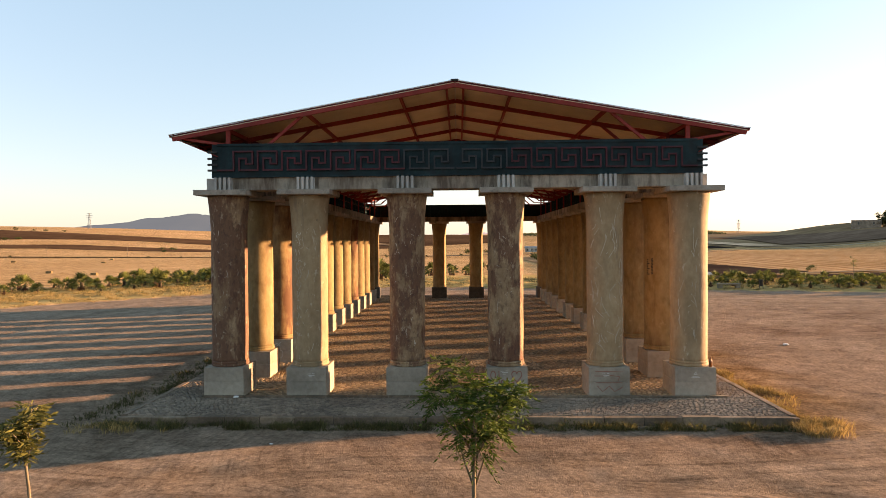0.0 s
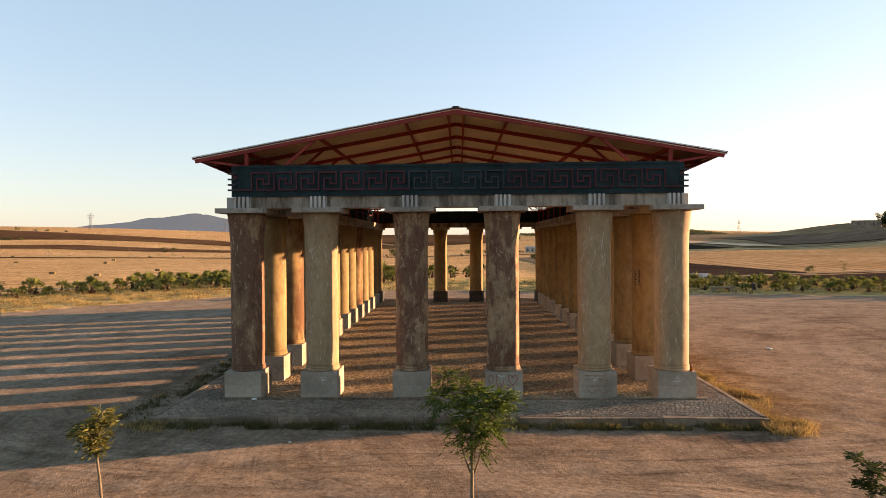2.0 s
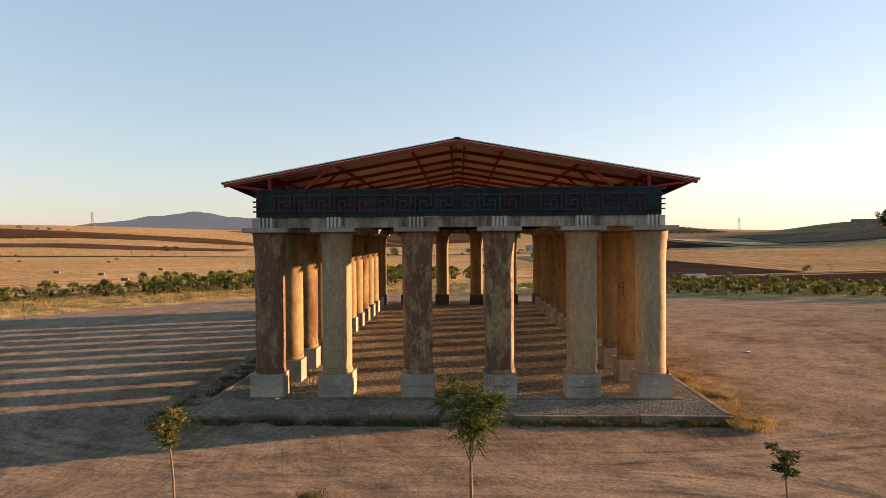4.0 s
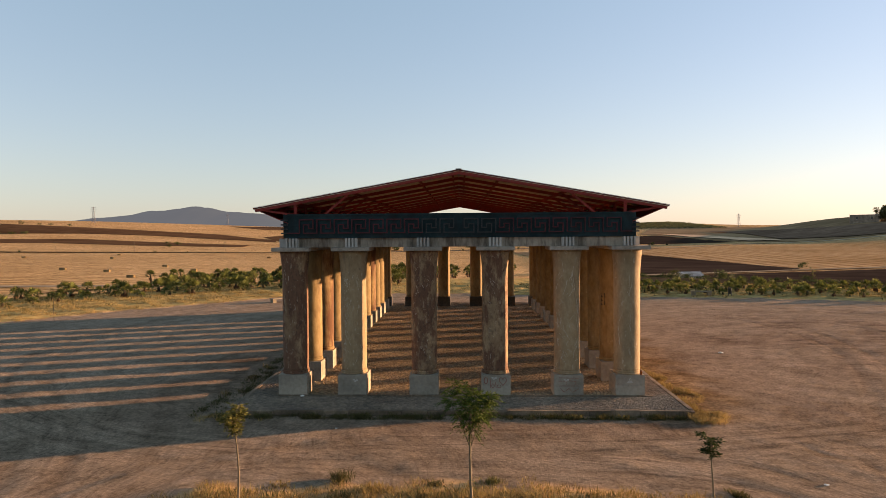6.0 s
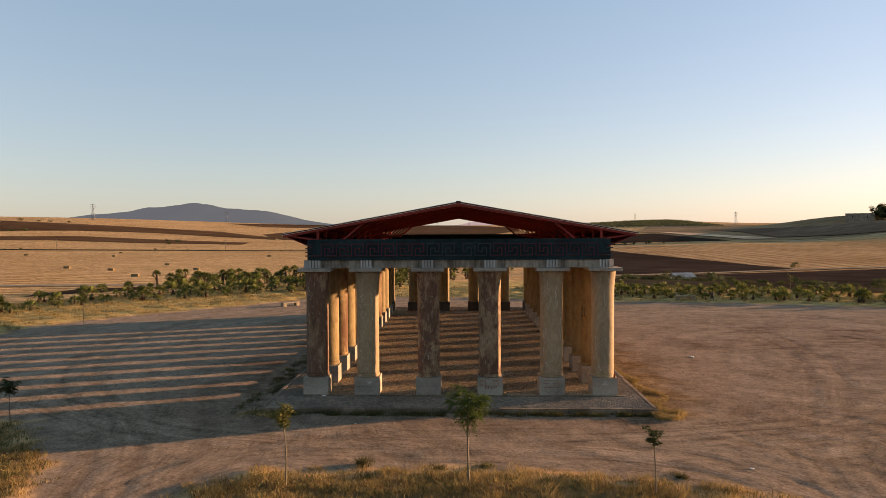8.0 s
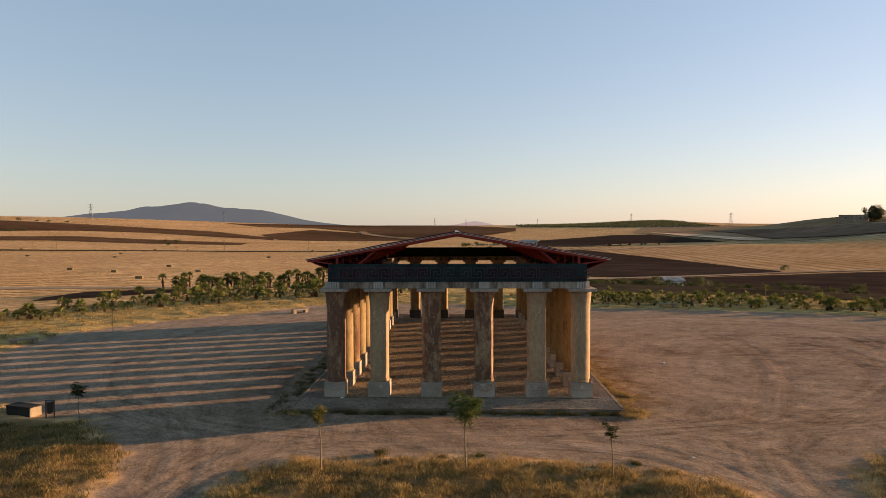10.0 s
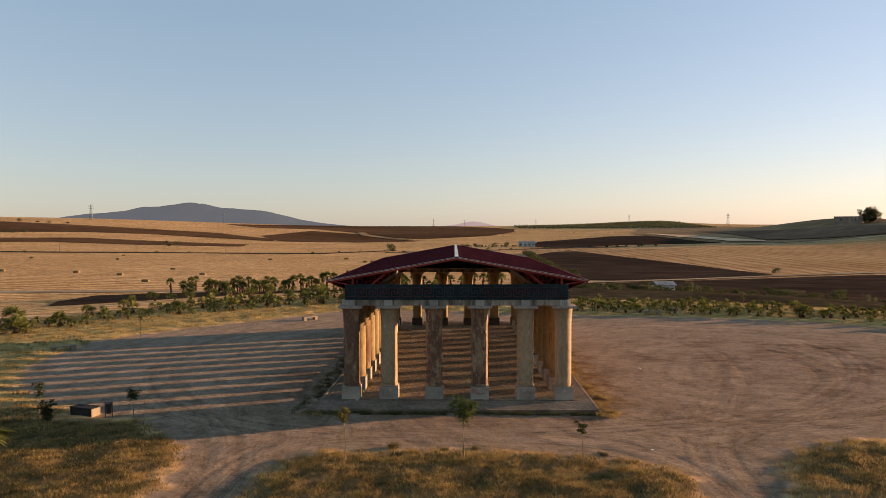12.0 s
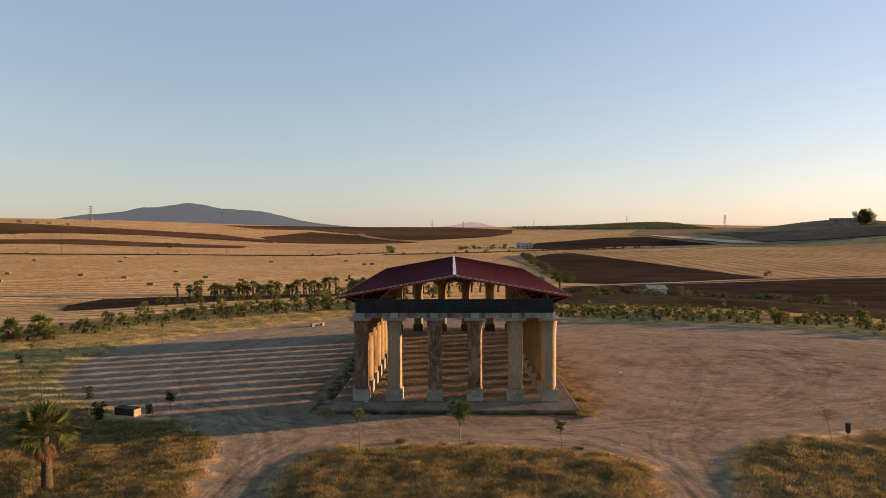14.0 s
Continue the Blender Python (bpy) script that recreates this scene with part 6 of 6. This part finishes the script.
def build_barn(x, y, turn, w, d, h, pitch, wall, label, windows, name="farm_building"):
    ob = thing(name, label, "building")
    bm = bmesh.new()
    add_box(bm, -w / 2, w / 2, -d / 2, d / 2, -2.5, h)
    part("wall", bm, wall, ob)
    bm = bmesh.new()
    if pitch:
        for s in (-1, 1):
            v = [bm.verts.new(p) for p in ((-w / 2 - 0.4, s * (d / 2 + 0.4), h), (w / 2 + 0.4, s * (d / 2 + 0.4), h), (w / 2 + 0.4, 0, h + pitch), (-w / 2 - 0.4, 0, h + pitch))]
            u = [bm.verts.new(p.co + Vector((0, 0, 0.25))) for p in v]
            bm.faces.new(v)
            bm.faces.new(u)
            for k in range(4):
                bm.faces.new((v[k], v[(k + 1) % 4], u[(k + 1) % 4], u[k]))
        for s in (-1, 1):
            bm.faces.new([bm.verts.new(p) for p in ((s * w / 2, -d / 2, h), (s * w / 2, d / 2, h), (s * w / 2, 0, h + pitch))])
    else:
        add_box(bm, -w / 2 - 0.3, w / 2 + 0.3, -d / 2 - 0.3, d / 2 + 0.3, h, h + 0.35)
    part("roof", bm, roof_grey, ob)
    for k in range(windows):
        u = -w / 2 + w * (k + 0.5) / windows
        pane = part("window", box(u - 0.7, u + 0.7, -d / 2 - 0.06, -d / 2 + 0.1, h * 0.4, h * 0.75), dark_opening, ob)
        part("sill", box(u - 0.85, u + 0.85, -d / 2 - 0.2, -d / 2 - 0.065, h * 0.4 - 0.14, h * 0.4 - 0.01), wall_white, pane)
    ob.matrix_basis = pose(x, y, on_land(x, y) - 0.2, 0, 0, turn)


build_barn(70, 641, -2, 17, 9, 4.2, 1.6, wall_dusty, "long low whitewashed farm building with a grey roof", 4)
build_barn(459, 738, -36, 29, 13, 8.4, 0, wall_drab, "long drab two-storey farmhouse on the rise", 2, "farmhouse")
build_barn(56, 137, 10, 5.0, 3.6, 1.7, 0.9, wall_white, "small white shed among the scrub", 1, "shed")

steel = surface("galvanised_steel", [(0.16, 0.16, 0.17), (0.22, 0.22, 0.23)], 1.0, rough=0.8, metal=0.0, bump=0)


def build_pylon(tall, label):
    ob = thing("pylon", label, "pylon", "power line pylons")
    w = tall * 0.11
    for sx in (-1, 1):
        for sy in (-1, 1):
            part("leg", beam((sx * w, sy * w, -2), (sx * w * 0.16, sy * w * 0.16, tall), 0.22, 0.22), steel, ob)
    bm = bmesh.new()
    for k in range(9):
        a, b = k / 9, (k + 1) / 9
        ra, rb = w * (1 - 0.84 * a), w * (1 - 0.84 * b)
        for s in (-1, 1):
            add_beam(bm, (-ra, s * ra, a * tall), (rb, s * rb, b * tall), 0.13, 0.13)
            add_beam(bm, (ra, s * ra, a * tall), (-rb, s * rb, b * tall), 0.22, 0.22)
    part("lattice", bm, steel, ob)
    for z, r in ((0.74, 0.17), (0.86, 0.2), (0.97, 0.14)):
        part("cross_arm", beam((-r * tall, 0, z * tall), (r * tall, 0, z * tall), 0.5, 0.4), steel, ob)
    return ob


pylon = build_pylon(28, "tall lattice power pylon on the skyline")
for i, (x, y, s) in enumerate(((-656, 1099, 1.0), (-522, 1383, 0.9), (-61, 1466, 0.62), (11, 1449, 0.5), (172, 1438, 0.5), (372, 1400, 0.62), (470, 1112, 0.85))):
    m = pose(x, y, on_land(x, y), 0, 0, 20) @ Matrix.Scale(s, 4)
    if i:
        copy_thing(pylon, m).scale = (s, s, s)
    else:
        pylon.matrix_basis = m

# olive grove on the far rise
grng = np.random.RandomState(5)
gx, gy = [], []
for u in np.arange(120, 450, 8.5):
    for v in np.arange(1090, 1420, 8.5):
        top, low = 1326 + (u - 135) * 0.2, 1230 - (u - 135) * 0.45
        if low < v < top + 60:
            gx.append(u + grng.uniform(-1, 1))
            gy.append(v + grng.uniform(-1, 1))
verts, faces = [], []
for u, v in zip(gx, gy):
    z = float(terrain(np.float64(u), np.float64(v)))
    for k in range(26):
        p = np.array([u, v, z + 1.7]) + grng.normal(0, 1, 3) * (1.1, 1.1, 0.6)
        a, b = grng.normal(0, 0.55, 3), grng.normal(0, 0.55, 3)
        i = len(verts)
        verts += [tuple(p - a), tuple(p + b), tuple(p + a), tuple(p - b)]
        faces.append((i, i + 1, i + 2, i + 3))
tagged(raw("olive_grove", verts, faces, leafy("olive_leaf", (0.05, 0.055, 0.025), (0.10, 0.105, 0.05))), "grey-green olive grove in rows on the far rise", "grove", kind="stuff")


# wooden poles along the stubble field
pole_wood = surface("pole_wood", [(0.09, 0.07, 0.05), (0.15, 0.12, 0.09)], 3, bump=0.2)
pole = thing("utility_pole", "thin wooden utility pole beside the field", "pole", "utility poles")
part("shaft", add_lathe(bmesh.new(), [(0.16, -0.5), (0.14, 4), (0.1, 8.5)], 8), pole_wood, pole)
part("cross_bar", box(-0.8, 0.8, -0.06, 0.06, 7.9, 8.05), pole_wood, pole)
for i, (x, y) in enumerate(((-322, 472), (-262, 478), (-190, 480), (-120, 472))):
    m = pose(x, y, on_land(x, y))
    if i:
        copy_thing(pole, m)
    else:
        pole.matrix_basis = m
for x, y in ((-560, 735), (-552, 742), (-545, 738), (-570, 745), (-538, 748), (-690, 960), (-660, 958), (-640, 955), (-615, 962)):
    plant(shrubs, x, y, prng.uniform(1.2, 2.2))


# hazy mountains
def build_mountain(name, label, y, peaks, x0, x1, base, colour):
    bm = bmesh.new()
    n = 160
    grid = []
    for j in range(12):
        row = []
        for i in range(n + 1):
            x = x0 + (x1 - x0) * i / n
            z = sum(h * math.exp(-((x - c) / w) ** 2) for c, w, h in peaks) * (1 + 0.05 * noise.noise((x * 0.01, 0, 3)) + 0.02 * noise.noise((x * 0.05, j, 7)))
            t = j / 11
            row.append(bm.verts.new((x, y - 500 * (1 - t), base + z * t ** 0.8 + 6 * noise.noise((x * 0.006, j * 0.8, 1)) * t * (1 - t))))
        grid.append(row)
    for a, b in zip(grid, grid[1:]):
        for i in range(n):
            bm.faces.new((a[i], a[i + 1], b[i + 1], b[i]))
    return tagged(part(name, bm, colour, None, label, True), category="mountain", kind="structure")


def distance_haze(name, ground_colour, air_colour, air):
    """Far land with the air's haze put in as an even glow mixed over its own colour."""
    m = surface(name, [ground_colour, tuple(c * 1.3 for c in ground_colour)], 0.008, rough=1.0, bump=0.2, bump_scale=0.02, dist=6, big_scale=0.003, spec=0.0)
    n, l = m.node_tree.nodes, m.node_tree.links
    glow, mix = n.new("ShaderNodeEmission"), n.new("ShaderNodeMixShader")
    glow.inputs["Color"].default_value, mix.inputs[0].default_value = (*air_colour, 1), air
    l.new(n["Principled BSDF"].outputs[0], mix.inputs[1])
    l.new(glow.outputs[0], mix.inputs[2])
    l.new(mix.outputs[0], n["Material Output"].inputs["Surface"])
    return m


# haze is painted in: three quarters and more of each colour is glow
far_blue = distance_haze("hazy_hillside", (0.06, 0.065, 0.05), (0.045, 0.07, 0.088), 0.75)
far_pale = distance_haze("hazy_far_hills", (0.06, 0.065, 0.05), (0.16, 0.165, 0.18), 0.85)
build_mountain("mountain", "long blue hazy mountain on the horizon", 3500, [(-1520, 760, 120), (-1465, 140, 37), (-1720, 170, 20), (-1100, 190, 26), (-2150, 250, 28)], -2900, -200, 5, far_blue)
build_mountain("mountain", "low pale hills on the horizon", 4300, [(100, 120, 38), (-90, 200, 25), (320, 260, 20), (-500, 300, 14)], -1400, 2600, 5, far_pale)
